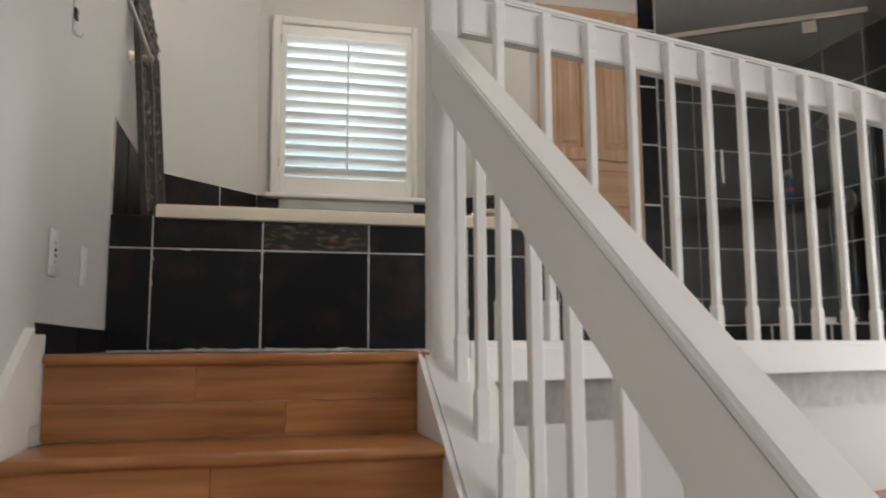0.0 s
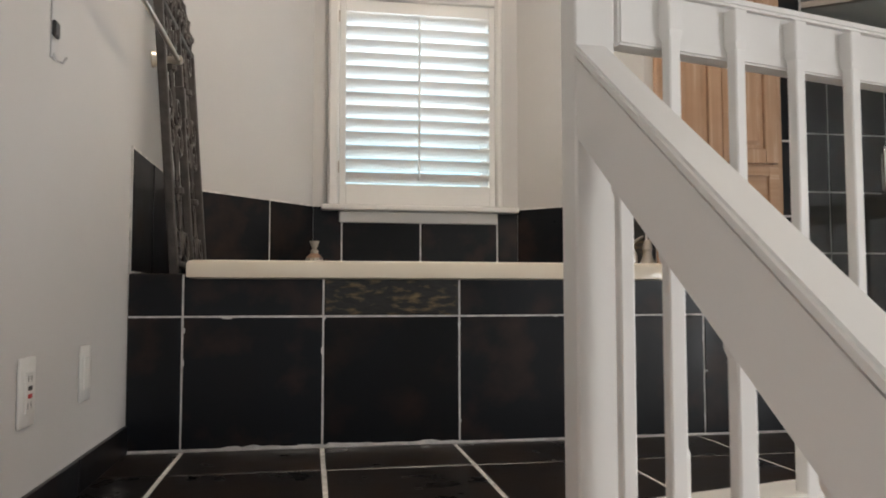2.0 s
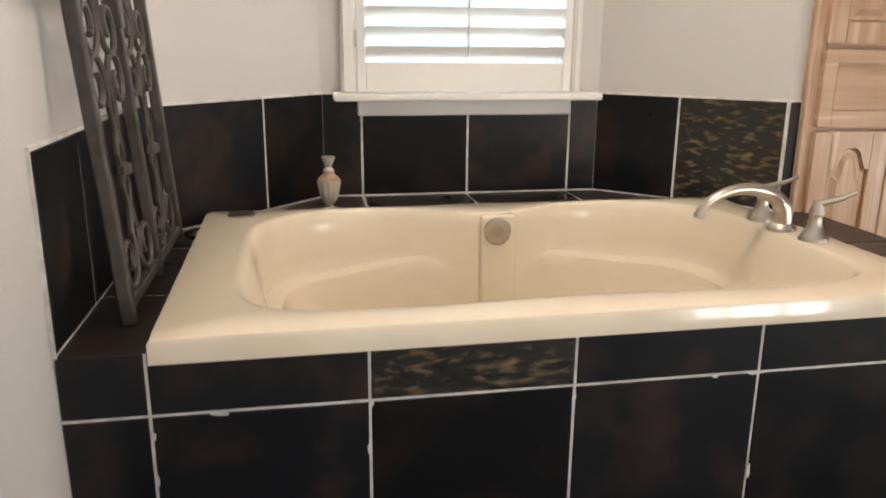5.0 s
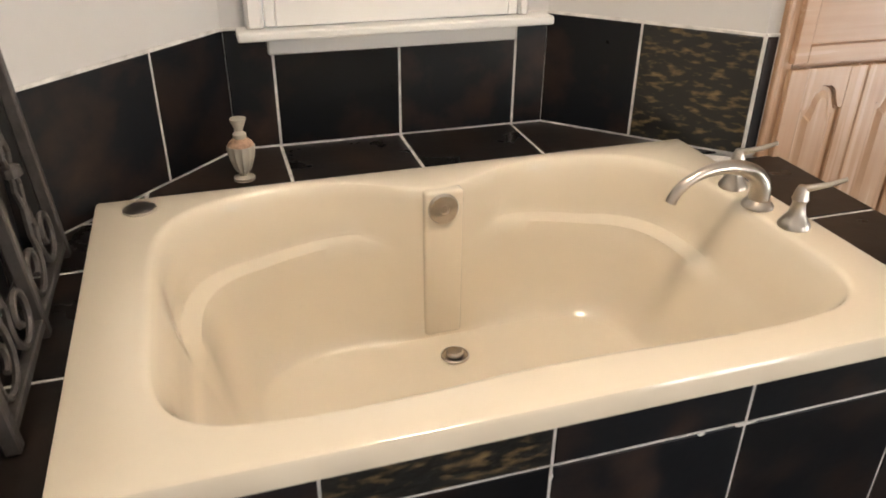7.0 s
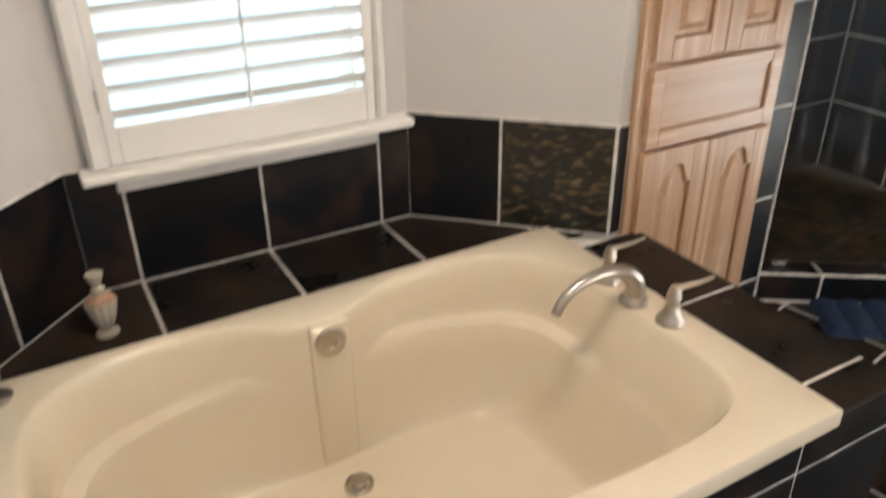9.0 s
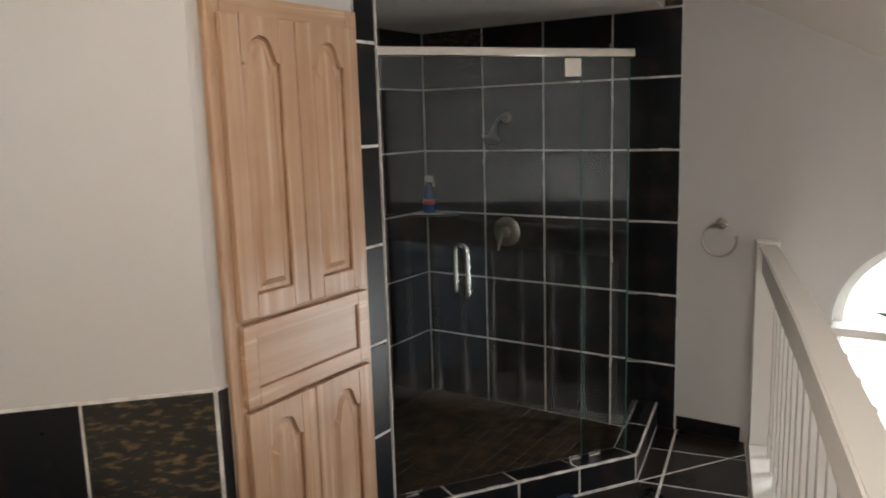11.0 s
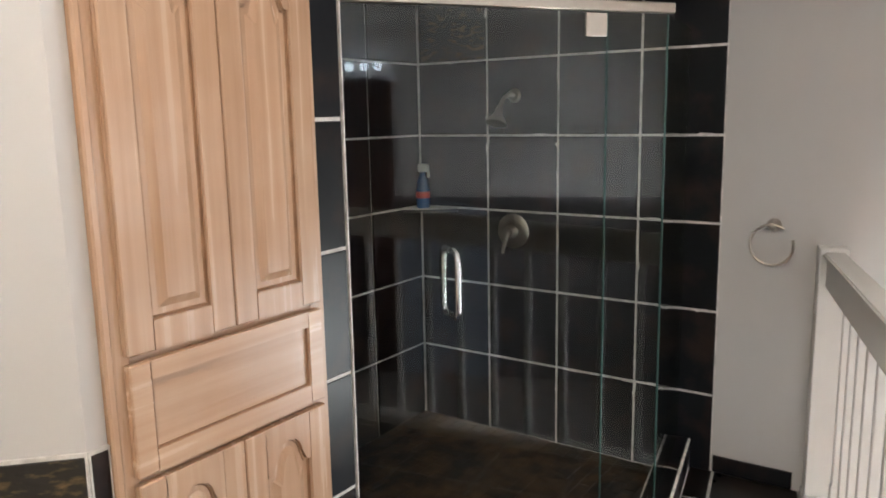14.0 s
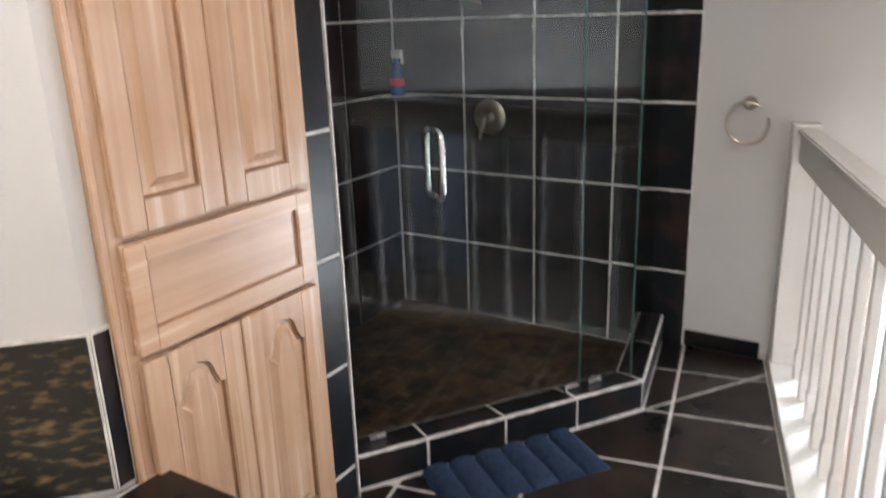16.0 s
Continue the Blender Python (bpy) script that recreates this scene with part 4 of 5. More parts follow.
def build_shower_floor():
    c = thing("shower_curb", "low tiled kerb of dark slate around the shower", "shower curb", kind="structure")
    bm = bmesh.new()
    prism(bm, [CU0, CU1, CI1, CI0], -.03, CURB_H - .003)
    prism(bm, [CU1, CU2, CI2, CI1], -.03, CURB_H - .0032)
    part("core", bm, GROUT, c)
    for p, q, ip, iq, n_ in ((CU0, CU1, CI0, CI1, 4), (CU1, CU2, CI1, CI2, 2)):
        d = Vector((q[0] - p[0], q[1] - p[1], 0))
        ln = d.length
        m = axes((p[0], p[1], 0), d, (0, 0, 1))
        tile_grid(c, m, [ln * k / n_ for k in range(n_ + 1)], [.004, CURB_H - .004], SLATE, depth=.003)
        bm = bmesh.new()
        for za, zb, wv in ((-.004, .007, .0045), (CURB_H - .008, CURB_H - .0005, .0042)):
            cuts = 40
            for e in range(cuts):
                w0 = wv + .0012 * math.sin(e * 2.1 + za * 90)
                box(bm, ln * e / cuts, za, -.004, ln * (e + 1) / cuts, zb + .0014 * math.sin(e * 1.3), w0, m=m)
        part("grout_bead", bm, GROUT, c, "pale grout bead along the kerb")
        for k in range(n_):
            f0, f1 = k / n_, (k + 1) / n_
            mix = lambda a, b, f: (a[0] + (b[0] - a[0]) * f, a[1] + (b[1] - a[1]) * f)
            lay_tile(c, Matrix.Translation((0, 0, CURB_H - .0065)), [mix(p, q, f0), mix(p, q, f1), mix(ip, iq, f1), mix(ip, iq, f0)], SLATE)
    base = [CI0, CI1, CI2, (FX - .004, SH_Y - .004), (POST_X, SH_Y - .004)]
    fl = tagged(new("floor_shower"), "shower floor of small brown slate mosaic", "floor", kind="structure")
    part("grout", prism(bmesh.new(), base, -.09, SH_FLOOR - .004), GROUT_D, fl)
    verts, faces = [], []
    px, py = .104, .052
    r = random.Random(8)
    for i in range(-2, 20):
        for j in range(0, 34):
            x0 = 2.30 + i * px + (px / 2 if j % 2 else 0)
            y0 = .20 + j * py
            poly = [(x0, y0), (x0 + px, y0), (x0 + px, y0 + py), (x0, y0 + py)]
            for k in range(len(base)):
                a, b = base[k], base[(k + 1) % len(base)]
                ex, ey = b[0] - a[0], b[1] - a[1]
                lw = math.hypot(ex, ey)
                if len(poly) > 2:
                    poly = clip(poly, -ey / lw, ex / lw, (ey * a[0] - ex * a[1]) / lw)
            if len(poly) < 3 or abs(poly_area(poly)) < .0004:
                continue
            poly = inset(poly if poly_area(poly) > 0 else poly[::-1], .002)
            if len(poly) < 3:
                continue
            z = SH_FLOOR + r.uniform(-.0008, .0008)
            s = len(verts)
            k = len(poly)
            verts += [(a, b, SH_FLOOR - .004) for a, b in poly] + [(a, b, z) for a, b in poly]
            faces.append(tuple(range(s + k, s + 2 * k)))
            faces += [(s + e, s + (e + 1) % k, s + k + (e + 1) % k, s + k + e) for e in range(k)]
    me = bpy.data.meshes.new("mosaic")
    me.from_pydata(verts, [], faces)
    me.materials.append(MOSAIC)
    mo = new("mosaic", me)
    mo.parent = fl
    tagged(mo, "small brown slate mosaic pieces", kind="stuff")


GROUT_D = mat("dark_grout", (0.07, 0.06, 0.05), 0.9, vary=0.2, scale=30, bump=0.4, bscale=200)
build_shower_floor()


def build_shower_glass():
    s = thing("shower_enclosure", "frameless clear glass shower enclosure with a metal header", "shower enclosure")
    p, q = offset_line(CU0, CU1, CURB_W * .5)
    p2, q2 = offset_line(CU1, CU2, CURB_W * .5)
    corner = cross2(p, q, p2, q2)
    d = Vector((corner[0] - p[0], corner[1] - p[1], 0))
    ln = d.length
    m = axes((p[0], p[1], CURB_H + .002), d, (0, 0, 1))
    hz = 1.528
    x0 = .035
    door_end = ln * .80
    door = part("door", abox(x0, .008, -.004, door_end, hz, .004, bevel=.0008, m=m), GLASS, s, "clear glass shower door")
    fixed = part("panel", abox(door_end + .005, .0, -.004, ln, hz, .004, bevel=.0008, m=m), GLASS, s, "narrow fixed clear glass panel")
    d2 = Vector((q2[0] - corner[0], q2[1] - corner[1], 0))
    m2 = axes((corner[0], corner[1], CURB_H + .002), d2, (0, 0, 1))
    ret = part("panel", abox(.006, 0, -.004, d2.length - .012, hz, .004, bevel=.0008, m=m2), GLASS, s, "fixed clear glass side panel")
    for o in (door, fixed, ret):
        o.visible_shadow = False
    part("glass_edge", abox(door_end + .0005, .008, -.0038, door_end + .0025, hz, .0038, m=m), GLASS_EDGE, door, "greenish glass edge")
    part("glass_edge", abox(ln + .0005, 0, -.0038, ln + .003, hz, .0038, m=m), GLASS_EDGE, fixed, "greenish glass edge")
    part("header", abox(-.01, hz - .006, -.012, ln + .02, hz + .024, .012, bevel=.003, m=m), NICKEL, s, "satin metal header bar", smooth=True)
    for u in (door_end - .075, ):
        part("hinge", abox(u, hz - .075, .0045, u + .068, hz - .012, .014, bevel=.002, m=m), NICKEL, s, "square metal pivot plate")
    for u in (door_end - .06, door_end + .03, x0 + .06):
        part("clip", abox(u, -.002, .0045, u + .05, .028, .012, bevel=.001, m=m), CHROME, s, "small metal glass clip")
    hu = .335
    bm = tube(bmesh.new(), [(hu, .707, .005), (hu, .707, .035), (hu + .0, .714, .047), (hu, .732, .052), (hu, .862, .052), (hu, .880, .047), (hu, .887, .035), (hu, .887, .005)], .0095, 10)
    bmesh.ops.transform(bm, matrix=m, verts=bm.verts)
    h = part("handle", bm, CHROME, door, "polished metal D-shaped pull handle", smooth=True)
    bm = tube(bmesh.new(), [(hu, .707, -.005), (hu, .707, -.035), (hu, .714, -.047), (hu, .732, -.052), (hu, .862, -.052), (hu, .880, -.047), (hu, .887, -.035), (hu, .887, -.005)], .0095, 10)
    bmesh.ops.transform(bm, matrix=m, verts=bm.verts)
    part("handle", bm, CHROME, door, smooth=True)


build_shower_glass()


def build_shower_fittings():
    s = thing("shower_fixture", "brushed nickel shower head on a curved arm", "shower fixture")
    y, z = 1.157, 1.438
    x = FX - .011
    part("flange", lathe(bmesh.new(), [(.030, 0), (.030, .004), (.022, .012), (.001, .013)], 20, axes((x, y, z), (0, -1, 0), (0, 0, 1))), NICKEL, s, smooth=True)
    part("arm", tube(bmesh.new(), [(x, y, z), (x - .05, y, z + .004), (x - .09, y, z - .012), (x - .12, y, z - .045)], .0095, 10), NICKEL, s, smooth=True)
    mh = Matrix.Translation((x - .12, y, z - .043)) @ Matrix.Rotation(radians(25), 4, 'Y')
    part("head", lathe(bmesh.new(), [(.012, 0), (.015, -.012), (.017, -.030), (.030, -.052), (.042, -.068), (.043, -.076), (.036, -.079), (.001, -.079)], 24, mh), NICKEL, s, smooth=True)
    v = thing("shower_valve", "round brushed nickel shower valve with a lever", "shower valve")
    y, z = 1.165, .872
    m = axes((x, y, z), (0, -1, 0), (0, 0, 1))
    part("escutcheon", lathe(bmesh.new(), [(.074, 0), (.074, .005), (.066, .012), (.03, .016), (.026, .04), (.022, .05), (.001, .052)], 32, m), NICKEL, v, smooth=True)
    bm = tube(bmesh.new(), [(0, 0, .045), (-.004, -.02, .052), (-.012, -.055, .060), (-.016, -.088, .064)], .008, 10, taper=lambda q: .010 - .004 * q)
    bmesh.ops.transform(bm, matrix=m, verts=bm.verts)
    part("lever", bm, NICKEL, v, smooth=True)
    sh = thing("corner_shelf", "small dark slate corner shelf with pale edge", "shelf")
    cx, cy = FX - .011, SH_Y - .009
    part("board", prism(bmesh.new(), [(cx, cy), (cx - .15, cy), (cx - .09, cy - .11), (cx, cy - .20)], .940, .953), SLATE, sh)
    part("edge", prism(bmesh.new(), [(cx - .004, cy - .004), (cx - .146, cy - .004), (cx - .088, cy - .107), (cx - .004, cy - .196)], .9535, .9582), GROUT, sh, "pale grouted top")
    b = thing("spray_bottle", "blue cleaner spray bottle with white trigger head", "bottle")
    m = pose(cx - .075, cy - .065, .9585)
    blue = mat("blue_plastic", (0.03, 0.10, 0.28), 0.25, vary=0.05)
    part("bottle", lathe(bmesh.new(), [(.028, 0), (.030, .004), (.030, .08), (.026, .10), (.022, .125), (.013, .145), (.013, .16)], 18, m), blue, b, smooth=True)
    part("label", lathe(bmesh.new(), [(.0305, .045), (.0308, .046), (.0308, .072), (.0305, .073)], 18, m), mat("red_label", (0.5, 0.04, 0.05), 0.4), b, "red printed label band")
    bm = abox(-.014, -.030, .16, .014, .020, .195, bevel=.005, m=m)
    box(bm, -.004, -.036, .135, .004, -.026, .168, m=m)
    part("trigger", bm, PLASTIC, b)
    r = thing("towel_ring", "brushed nickel towel ring on the grey wall", "towel ring")
    yy, zz = .129, .963
    m = axes((FX, yy, zz), (0, -1, 0), (0, 0, 1))
    part("mount", lathe(bmesh.new(), [(.024, 0), (.024, .005), (.017, .014), (.011, .03), (.012, .045), (.001, .047)], 20, m), NICKEL, r, smooth=True)
    pts = [(FX - .038, yy + .071 * math.sin(a), zz - .066 + .071 * math.cos(a)) for a in [radians(-12 + k * 10) for k in range(-2, 31)]]
    part("ring", tube(bmesh.new(), pts, .0052, 8), NICKEL, r, smooth=True)


build_shower_fittings()


# ---- iron screen leaning on the wall ----
def spiral(cy, cz, r, turns, start, flip=1, n=18):
    """Points of a scroll in the plane of the screen (y, z)."""
    out = []
    for k in range(n + 1):
        s = k / n
        a = start + flip * turns * 2 * math.pi * s
        rr = r * (1 - .72 * s)
        out.append((0, cy + rr * math.cos(a), cz + rr * math.sin(a)))
    return out


def build_screen():
    y0, y1 = .126, .735
    lean = math.atan2(.062, .82)
    m = Matrix.Translation((-.050, 0, DECK + .001)) @ Matrix.Rotation(-lean, 4, 'Y')
    s = thing("iron_screen", "tall grey wrought iron scrollwork screen leaning on the wall", "screen", m=m)
    H = .80
    w = .024
    ybars = (y0, (y0 + y1) / 2 - w / 2, y1 - w)
    for yb in ybars:
        bm = abox(-w / 2, yb, 0, w / 2, yb + w, H, bevel=.003)
        part("bar", bm, IRON, s)
    part("bottom_bar", abox(-w / 2 + .002, y0 + w, .022, w / 2 - .002, y1 - w, .04, bevel=.002), IRON, s)
    # arched crest of ornament
    top = lambda q: H + .02 + .13 * math.sin(math.pi * min(1, max(0, q * .9 + .05)))
    bm = bmesh.new()
    tube(bm, [(0, y0 + (y1 - y0) * k / 24, H - .012) for k in range(25)], .011, 8)
    part("crest_rail", bm, IRON, s)
    bm = bmesh.new()
    tube(bm, [(0, y0 + (y1 - y0) * k / 24, top(k / 24)) for k in range(25)], .011, 8, taper=lambda q: .011 + .003 * math.sin(q * 60))
    part("crest_arch", bm, IRON, s)
    r = random.Random(3)
    for k in range(9):
        q = (k + .5) / 9
        yc = y0 + (y1 - y0) * q
        h = top(q) - H
        bm = bmesh.new()
        tube(bm, spiral(yc, H + h * .45, min(.045, h * .45), 1.5, r.uniform(0, 6), 1 if k % 2 else -1, 22), .009, 6)
        tube(bm, [(0, yc - .03, H), (.006, yc - .01, H + h * .5), (0, yc + .012, top(q))], .008, 6)
        for e in range(3):
            bmesh.ops.create_icosphere(bm, subdivisions=1, radius=.014, matrix=Matrix.Translation((.004, yc + r.uniform(-.03, .03), H + h * r.uniform(.2, .9))))
        part("leaf_ornament", bm, IRON, s)
    # scroll columns between the bars
    for c in range(2):
        ya, yb = ybars[c] + w, ybars[c + 1]
        yc = (ya + yb) / 2
        hw = (yb - ya) / 2
        for cz, up in ((.095, 1), (.405, -1), (.505, 1), (.735, -1)):
            for sg in (-1, 1):
                bm = bmesh.new()
                pts = [(0, yc, cz + up * .105)] + spiral(yc + sg * hw * .53, cz, hw * .47, 1.3, math.pi / 2 * up + sg * up * .9, sg * up, 26)
                tube(bm, pts, .0062, 6)
                part("scroll", bm, IRON, s)
        for zc in (.25, .62):
            bm = bmesh.new()
            for sg in (-1, 1):
                tube(bm, [(0, yc, zc - .10), (0, yc + sg * .010, zc - .06), (0, yc + sg * .022, zc - .03), (0, yc + sg * .005, zc), (0, yc + sg * .022, zc + .03), (0, yc + sg * .010, zc + .06), (0, yc, zc + .10)], .0055, 6)
            part("stem", bm, IRON, s)
            part("collar", lathe(bmesh.new(), [(.010, -.012), (.018, -.008), (.018, .008), (.010, .012)], 10, Matrix.Translation((0, yc, zc))), IRON, s)
    part("sleeve", abox(-w / 2 - .004, ybars[1] - .004, .50, w / 2 + .004, ybars[1] + w + .004, .60, bevel=.003), IRON, s, "hinge sleeve on the middle bar")


build_screen()


# ---- fittings on the wall beside the stairs ----
def build_towel_bar():
    t = thing("towel_bar", "brushed nickel towel bar on the grey wall", "towel bar")
    xb = WX + .072
    z = 1.085
    for y in (.235, -.365):
        part("post", lathe(bmesh.new(), [(.026, 0), (.026, .004), (.018, .014), (.011, .03), (.010, .055), (.014, .064), (.014, .078), (.008, .084), (.001, .085)], 20, axes((WX, y, z), (0, 1, 0), (0, 0, 1))), NICKEL, t, smooth=True)
    part("bar", tube(bmesh.new(), [(xb, -.375, z), (xb, .245, z)], .0075, 12), NICKEL, t, smooth=True)


build_towel_bar()


def wall_plate(y, z, name, label):
    t = thing(name, label, "outlet" if name == "power_outlet" else "switch")
    m = axes((WX, y, z), (0, 1, 0), (0, 0, 1))
    part("plate", abox(-.036, -.057, .0003, .036, .057, .006, bevel=.003, segments=2, m=m), PLASTIC, t, smooth=True)
    part("insert", abox(-.017, -.034, .006, .017, .034, .0085, bevel=.001, m=m), PLASTIC, t)
    for dz in (-.047, .047):
        part("screw", lathe(bmesh.new(), [(.003, .006), (.003, .0066), (.001, .0068)], 8, m @ Matrix.Translation((0, dz, 0))), PLASTIC, t)
    return t, m


o, m = wall_plate(-.70, .241, "power_outlet", "white safety outlet plate with test buttons")
part("button", abox(-.007, .003, .0086, .007, .010, .0105, m=m), BLACKP, o, "black test button")
part("button", abox(-.007, -.010, .0086, .007, -.003, .0105, m=m), mat("red_plastic", (0.45, 0.03, 0.03), 0.4), o, "red reset button")
for dz in (.022, -.022):
    part("slot", abox(-.008, dz - .005, .0086, -.006, dz + .005, .0089, m=m), BLACKP, o)
    part("slot", abox(.006, dz - .005, .0086, .008, dz + .005, .0089, m=m), BLACKP, o)
wall_plate(-.37, .240, "light_switch", "white rocker switch plate on the grey wall")


def build_hook():
    h = thing("adhesive_hook", "clear adhesive wall hook with a black square pad", "hook")
    m = axes((WX, -.62, .876), (0, 1, 0), (0, 0, 1))
    clear = mat("milky_plastic", (0.55, 0.54, 0.53), 0.3)
    part("strip", abox(-.011, -.055, .0003, .011, .055, .003, bevel=.001, m=m), clear, h)
    part("pad", abox(-.013, -.016, .003, .013, .013, .010, bevel=.002, m=m), BLACKP, h, "black square pad")
    bm = tube(bmesh.new(), [(0, -.045, .003), (0, -.058, .010), (0, -.062, .020), (0, -.052, .026)], .003, 6)
    bmesh.ops.transform(bm, matrix=m, verts=bm.verts)
    part("hook", bm, clear, h)
    c = thing("paper_tag", "small white folded paper tag on the wall", "tag")
    m = axes((WX, -.50, 1.035), (0, 1, 0), (0, 0, 1))
    part("sheet", prism(bmesh.new(), [(-.035, -.005), (.010, -.055), (.030, .05), (-.03, .06)], .001, .003, m=m), PLASTIC, c)
    for k in range(2):
        part("print", abox(-.012, .005 + .016 * k, .0031, .012, .010 + .016 * k, .0036, m=m), clear, c)


build_hook()


def build_jar():
    j = thing("bath_salt_jar", "fluted glass jar of pale bath salts with a stopper", "jar")
    m = pose(.332, 1.028, DECK + .001) @ Matrix.Scale(.87, 4)
    fl = mat("frosted_glass", (0.46, 0.42, 0.35), 0.25, vary=0.08, scale=30)
    bm = bmesh.new()
    n = 36
    prof = [(.030, 0), (.030, .008), (.014, .014), (.012, .022), (.022, .032), (.033, .065), (.038, .095), (.037, .105)]
    rings = []
    for r, z in prof:
        amp = .0022 if z > .02 else 0
        rings.append([bm.verts.new(m @ Vector(((r + amp * math.cos(12 * 2 * math.pi * k / n)) * math.cos(2 * math.pi * k / n), (r + amp * math.cos(12 * 2 * math.pi * k / n)) * math.sin(2 * math.pi * k / n), z))) for k in range(n)])
    for a, b in zip(rings, rings[1:]):
        for k in range(n):
            bm.faces.new((a[k], a[(k + 1) % n], b[(k + 1) % n], b[k]))
    bm.faces.new(rings[0][::-1])
    bm.faces.new(rings[-1])
    part("body", bm, fl, j, "fluted pale glass body", smooth=True)
    part("salts", lathe(bmesh.new(), [(.037, .105), (.034, .112), (.024, .120), (.016, .126)], 24, m), mat("peach_salts", (0.42, 0.27, 0.18), 0.8, vary=0.3, scale=90, bump=.6, bscale=200), j, "peach coloured salts", smooth=True)
    part("neck", lathe(bmesh.new(), [(.016, .124), (.019, .128), (.019, .138), (.014, .142), (.010, .148)], 20, m), fl, j, smooth=True)
    part("stopper", lathe(bmesh.new(), [(.010, .148), (.014, .156), (.022, .176), (.023, .182), (.001, .183)], 20, m), fl, j, "pale glass stopper", smooth=True)


build_jar()


# ---- bath mat ----
def build_mat():
    a, b, c = Vector((2.600, .822, 0)), Vector((3.02, .515, 0)), Vector((2.825, .262, 0))
    u, v = (b - a), (c - b)
    lu, lv = u.length, v.length
    v = (v - u * v.dot(u) / u.length_squared).normalized()
    m = axes((a.x, a.y, .001), u, v)
    if m.to_3x3()[2][2] < 0:
        m = axes(((a + v * lv).x, (a + v * lv).y, .001), u, -v)
    nu, nv = 72, 30
    bm = bmesh.new()
    rows = []
    for i in range(nu + 1):
        row = []
        for k in range(nv + 1):
            x, y = i / nu, k / nv
            rib = abs(math.sin(math.pi * 6 * x)) ** .45
            edge = min(1, min(x, 1 - x) * 22, min(y, 1 - y) * 14)
            z = (.004 + .017 * rib) * max(0, edge) ** .5 + .0016 * noise.noise((x * 14, y * 12, 2))
            wob = .005 * noise.noise((x * 3, y * 3, 7))
            row.append(bm.verts.new((x * lu + wob, y * lv + wob, max(z, 0))))
        rows.append(row)
    for i in range(nu):
        for k in range(nv):
            bm.faces.new((rows[i][k], rows[i + 1][k], rows[i + 1][k + 1], rows[i][k + 1]))
    bmesh.ops.transform(bm, matrix=m, verts=bm.verts)
    return obj("bath_mat", bm, NAVY, label="navy blue ribbed plush bath mat on slate floor", category="bath mat", smooth=True)


build_mat()


# ---- plant on the ledge of the arched window ----
def build_plant():
    p = thing("potted_plant", "small spiky green plant on the arched window ledge", "plant")
    m = pose(FX - .01, -.535, ARC_Z)
    part("pot", lathe(bmesh.new(), [(.028, 0), (.036, .05), (.038, .055), (.030, .054), (.001, .05)], 16, m), mat("clay_pot", (0.25, 0.20, 0.17), 0.7), p, smooth=True)
    leaf = mat("spiky_leaf", (0.05, 0.09, 0.045), 0.5, vary=0.3, scale=20)
    r = random.Random(4)
    for k in range(16):
        a = 2 * math.pi * k / 16 + r.uniform(-.2, .2)
        el = r.uniform(.25, 1.25)
        ln = r.uniform(.08, .13)
        d = Vector((math.cos(a) * math.cos(el), math.sin(a) * math.cos(el), math.sin(el)))
        sd = d.cross(Vector((0, 0, 1))).normalized() * .007
        bm = bmesh.new()
        o_ = Vector((0, 0, .05))
        q = [o_ - sd * .6, o_ + sd * .6, o_ + d * ln * .5 + sd, o_ + d * ln - Vector((0, 0, .02)), o_ + d * ln * .5 - sd]
        vs = [bm.verts.new(m @ v) for v in q]
        bm.faces.new(vs)
        part("leaf", bm, leaf, p)


build_plant()


# ---- lower room, seen in the shower glass ----
def build_curtain():
    c = thing("curtain", "long brown curtain on a rod before a bright window", "curtain")
    cloth = mat("brown_cloth", (0.10, 0.05, 0.04), 0.9, vary=0.2, scale=8, stretch=(4, 4, .4), bump=.3, bscale=120)
    bm = bmesh.new()
    n = 90
    lo, hi = [], []
    for k in range(n + 1):
        x = -.04 + .60 * k / n
        y = EOS + .09 + .028 * math.sin(k * .62) + .012 * math.sin(k * .21)
        lo.append(bm.verts.new((x, y, LOW + .02)))
        hi.append(bm.verts.new((x, y, 1.78)))
    for k in range(n):
        bm.faces.new((lo[k], lo[k + 1], hi[k + 1], hi[k]))
    o = part("cloth", bm, cloth, c, smooth=True)
    so = o.modifiers.new("thick", 'SOLIDIFY')
    so.thickness = .004
    part("rod", tube(bmesh.new(), [(-.12, EOS + .09, 1.80), (.7, EOS + .09, 1.80)], .012, 10), IRON, c)


build_curtain()
w3 = tagged(new("window_3"), "bright window behind the brown curtain", "window", kind="structure")
bm = bmesh.new()
for a in ((-.02, .1, .01, 1.72), (.39, .1, .42, 1.72), (.01, .1, .39, .14), (.01, 1.69, .39, 1.72), (.18, .14, .20, 1.69)):
    box(bm, a[0], EOS - .09, a[1], a[2], EOS - .05, a[3])
part("window_frame", bm, WHITE, w3)
# unseen window, added as the opening for the fill from the east
w4 = tagged(new("fill_window"), "wide window out of view, added to light the lower room", "window", kind="structure")
bm = bmesh.new()
for a in ((-5.2, -.40, -5.15, 1.5), (-3.45, -.40, -3.4, 1.5), (-5.15, -.40, -3.45, -.35), (-5.15, 1.45, -3.45, 1.5), (-4.32, -.35, -4.28, 1.45)):
    box(bm, FX + .05, a[0], a[1], FX + .09, a[2], a[3])
part("window_frame", bm, WHITE, w4)


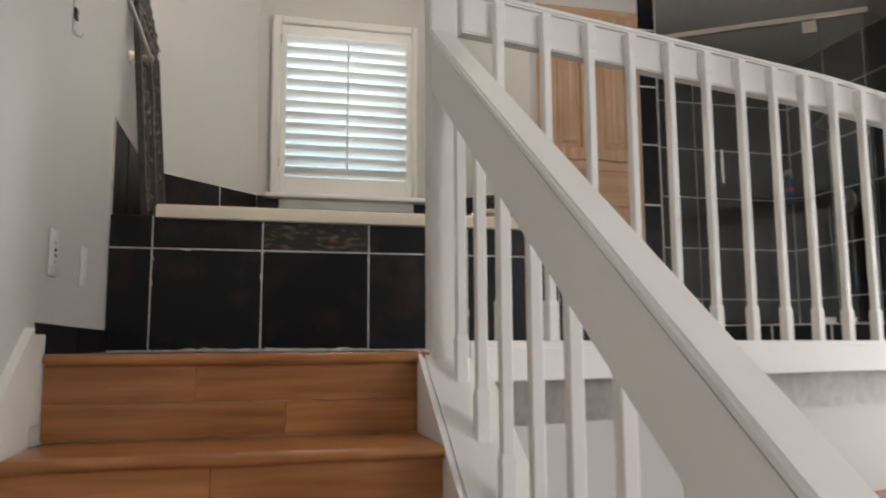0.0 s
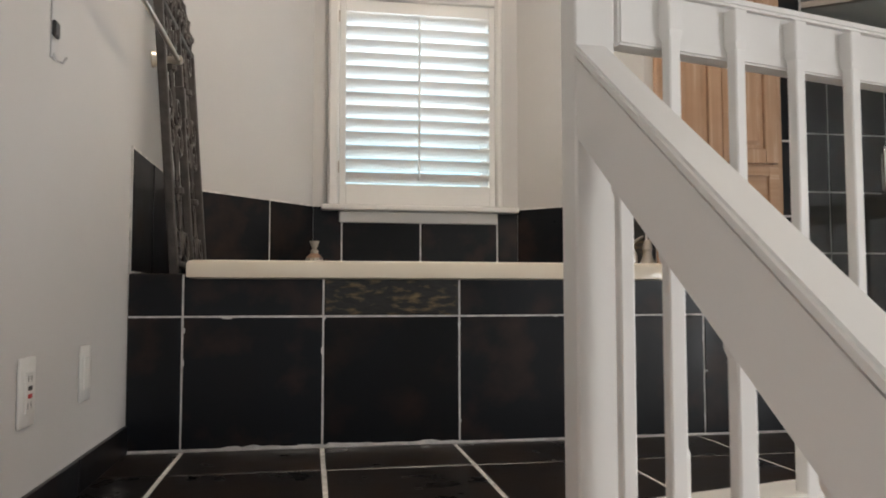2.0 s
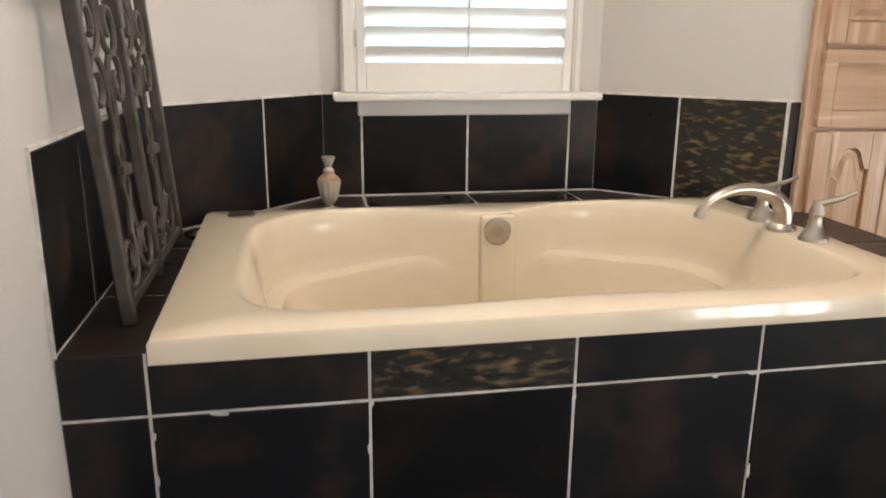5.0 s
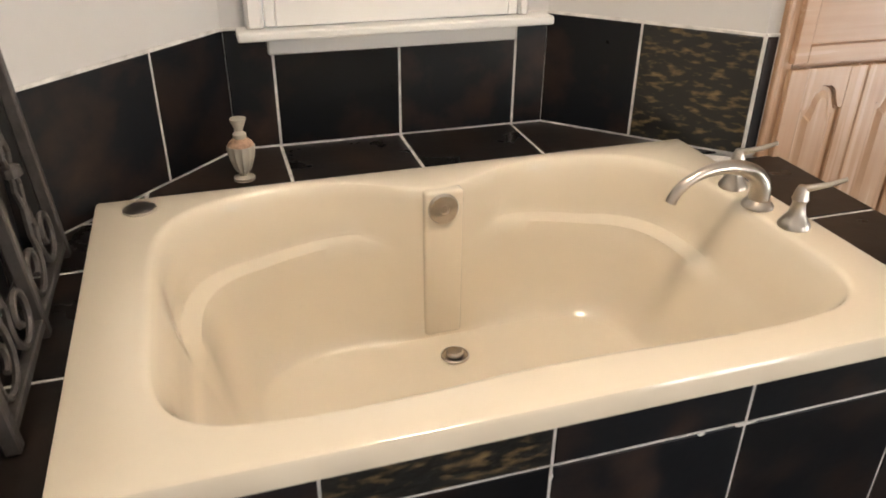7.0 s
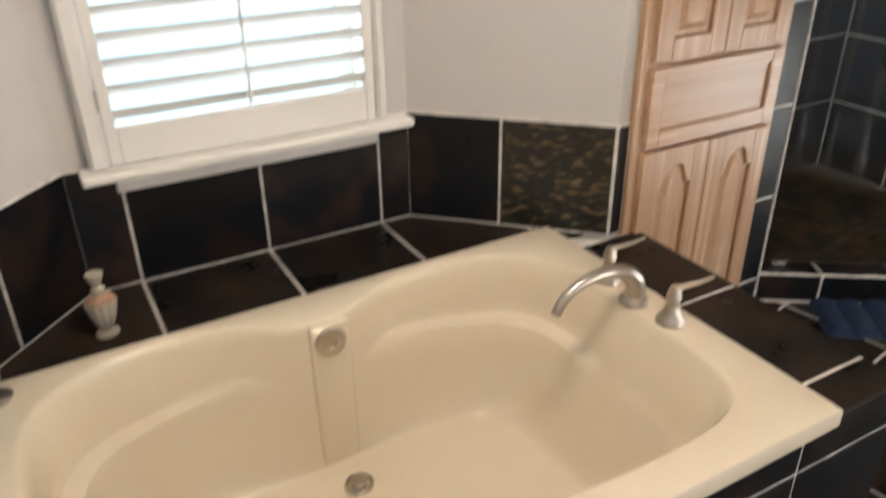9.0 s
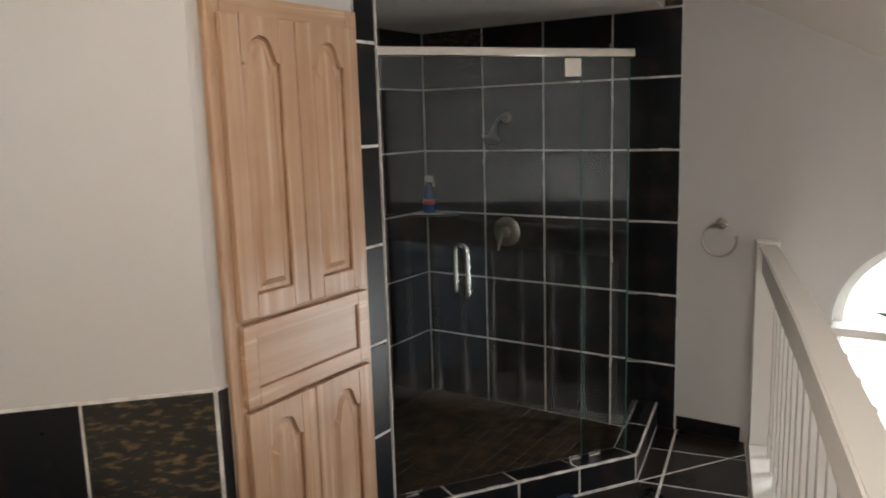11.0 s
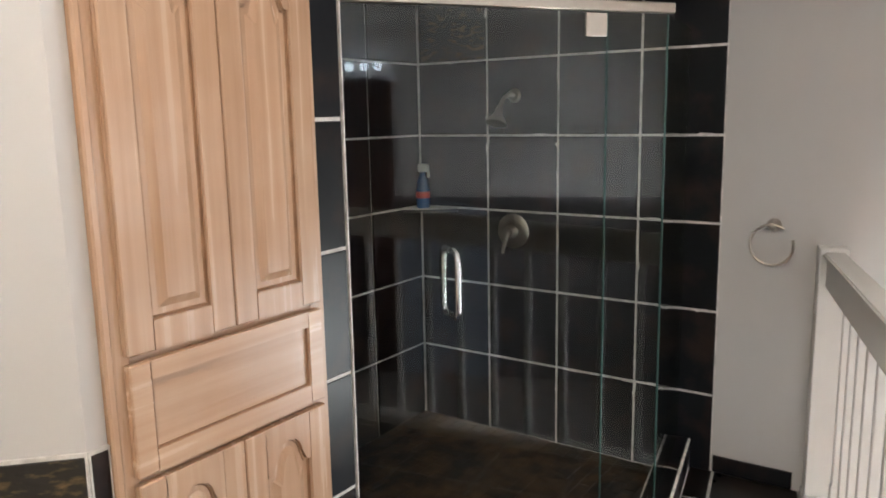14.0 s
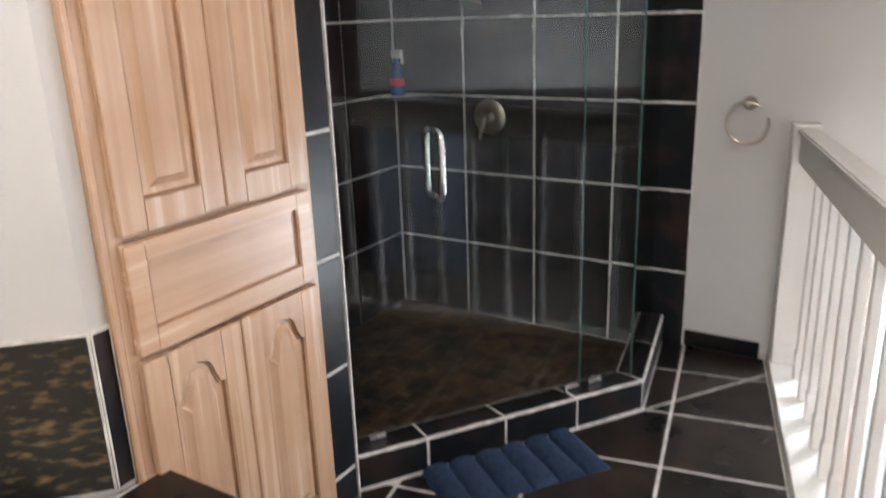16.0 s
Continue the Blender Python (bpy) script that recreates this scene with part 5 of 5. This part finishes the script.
# ceiling fixture out of view; its glowing round dome is assumed
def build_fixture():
    f = thing("ceiling_light", "unseen ceiling light, assumed round, frosted and flush, switched on", "ceiling light")
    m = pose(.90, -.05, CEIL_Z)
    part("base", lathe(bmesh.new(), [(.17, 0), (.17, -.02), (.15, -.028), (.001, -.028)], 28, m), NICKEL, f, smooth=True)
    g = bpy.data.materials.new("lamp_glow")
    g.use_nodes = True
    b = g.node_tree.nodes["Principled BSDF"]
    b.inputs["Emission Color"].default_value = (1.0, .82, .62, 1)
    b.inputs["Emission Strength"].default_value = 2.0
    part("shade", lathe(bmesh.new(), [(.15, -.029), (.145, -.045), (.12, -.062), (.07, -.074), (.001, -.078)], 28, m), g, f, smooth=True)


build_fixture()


# ---- grout smears where the tiling is rough ----
def grout_smears():
    r = random.Random(12)
    g = thing("grout_smears", "rough pale grout smeared over the tile edges", "grout", kind="stuff")
    bm = bmesh.new()

    def blob(x, z, w, h, m):
        n = 9
        pts = []
        for k in range(n):
            a = 2 * math.pi * k / n
            pts.append((x + w * math.cos(a) * r.uniform(.6, 1.1), z + h * math.sin(a) * r.uniform(.5, 1.2)))
        prism(bm, pts, .0002, r.uniform(.0006, .0014), m=m)
    front = axes((0, -.0002, 0), (1, 0, 0), (0, 0, 1))
    x = .13
    while x < .70:
        w = r.uniform(.02, .06)
        blob(x, .006, w, r.uniform(.003, .0075), front)
        x += w * 1.1
    for xj in (-.004, .354, .722, 1.085, 1.44):
        for k in range(2):
            blob(xj + r.uniform(-.004, .004), r.uniform(.03, .44), r.uniform(.003, .0055), r.uniform(.004, .018), front)
    for k in range(4):
        blob(r.uniform(0, 1.6), .344 + r.uniform(-.005, .005), r.uniform(.006, .03), r.uniform(.002, .005), front)
    back = axes((FX - .0102, 0, 0), (0, -1, 0), (0, 0, 1))
    for yj in (-1.291, -.960, -.619):
        for k in range(6):
            blob(yj + r.uniform(-.006, .006), r.uniform(.1, 1.8), r.uniform(.003, .008), r.uniform(.004, .03), back)
    for zj in (.303, .627, .957, 1.275, 1.588):
        for k in range(6):
            blob(r.uniform(-1.6, -.35), zj + r.uniform(-.005, .005), r.uniform(.01, .04), r.uniform(.002, .006), back)
    part("smears", bm, GROUT, g)


grout_smears()


# arched bed end standing against the end wall
def build_headboard():
    h = thing("headboard", "arched blue-grey bed headboard against the dark lower wall", "headboard")
    x0, x1, zs, rise = 0.52, 1.78, 0.02, 0.36
    cx, hw = (x0 + x1) / 2, (x1 - x0) / 2
    def outline(inset):
        k = (hw - inset) / hw
        pts = [(cx - hw * k, LOW + .02), (cx + hw * k, LOW + .02)]
        return pts + [(cx + hw * k * math.cos(math.pi * i / 18), zs + rise * k * math.sin(math.pi * i / 18)) for i in range(19)]
    m = axes((0, EOS + .012, 0), (1, 0, 0), (0, 0, 1))
    cloth = mat("blue_grey_upholstery", (0.26, 0.30, 0.36), 0.9, vary=0.12, scale=12, bump=0.4, bscale=200)
    for name, inset, d0, d1, lab in (("back_frame", 0, -.045, -.001, ""), ("cushion", .07, -.075, -.046, "padded blue-grey cushion")):
        bm = bmesh.new()
        lo = [bm.verts.new(m @ Vector((u, v, d0))) for u, v in outline(inset)]
        hi = [bm.verts.new(m @ Vector((u, v, d1))) for u, v in outline(inset)]
        bm.faces.new(lo)
        bm.faces.new(hi[::-1])
        for i in range(len(lo)):
            k = (i + 1) % len(lo)
            bm.faces.new((lo[i], hi[i], hi[k], lo[k]))
        bmesh.ops.recalc_face_normals(bm, faces=bm.faces)
        part(name, bm, cloth, h, lab)
    for x in (x0 + .04, x1 - .10):
        part("leg", abox(x, EOS + .013, LOW + .001, x + .06, EOS + .056, LOW + .021), IRON, h)


build_headboard()


# three-bulb wall lamp above the curtain
def build_wall_lamp():
    w = thing("wall_lamp", "wall lamp with three bright round bulbs above the curtain", "wall lamp")
    part("backplate", abox(.0, EOS + .001, 1.90, .50, EOS + .03, 1.97, bevel=.005), NICKEL, w)
    glow = glow_mat("bulb_glow", (0.82, 0.90, 1.0), 9.0)
    for x in (.08, .25, .42):
        m = axes((x, EOS + .03, 1.935), (-1, 0, 0), (0, 0, 1))
        part("bulb", lathe(bmesh.new(), [(.02, 0), (.02, .03), (.045, .06), (.055, .09), (.045, .125), (.02, .142), (.001, .145)], 18, m), glow, w, "round glowing bulb", smooth=True)


build_wall_lamp()
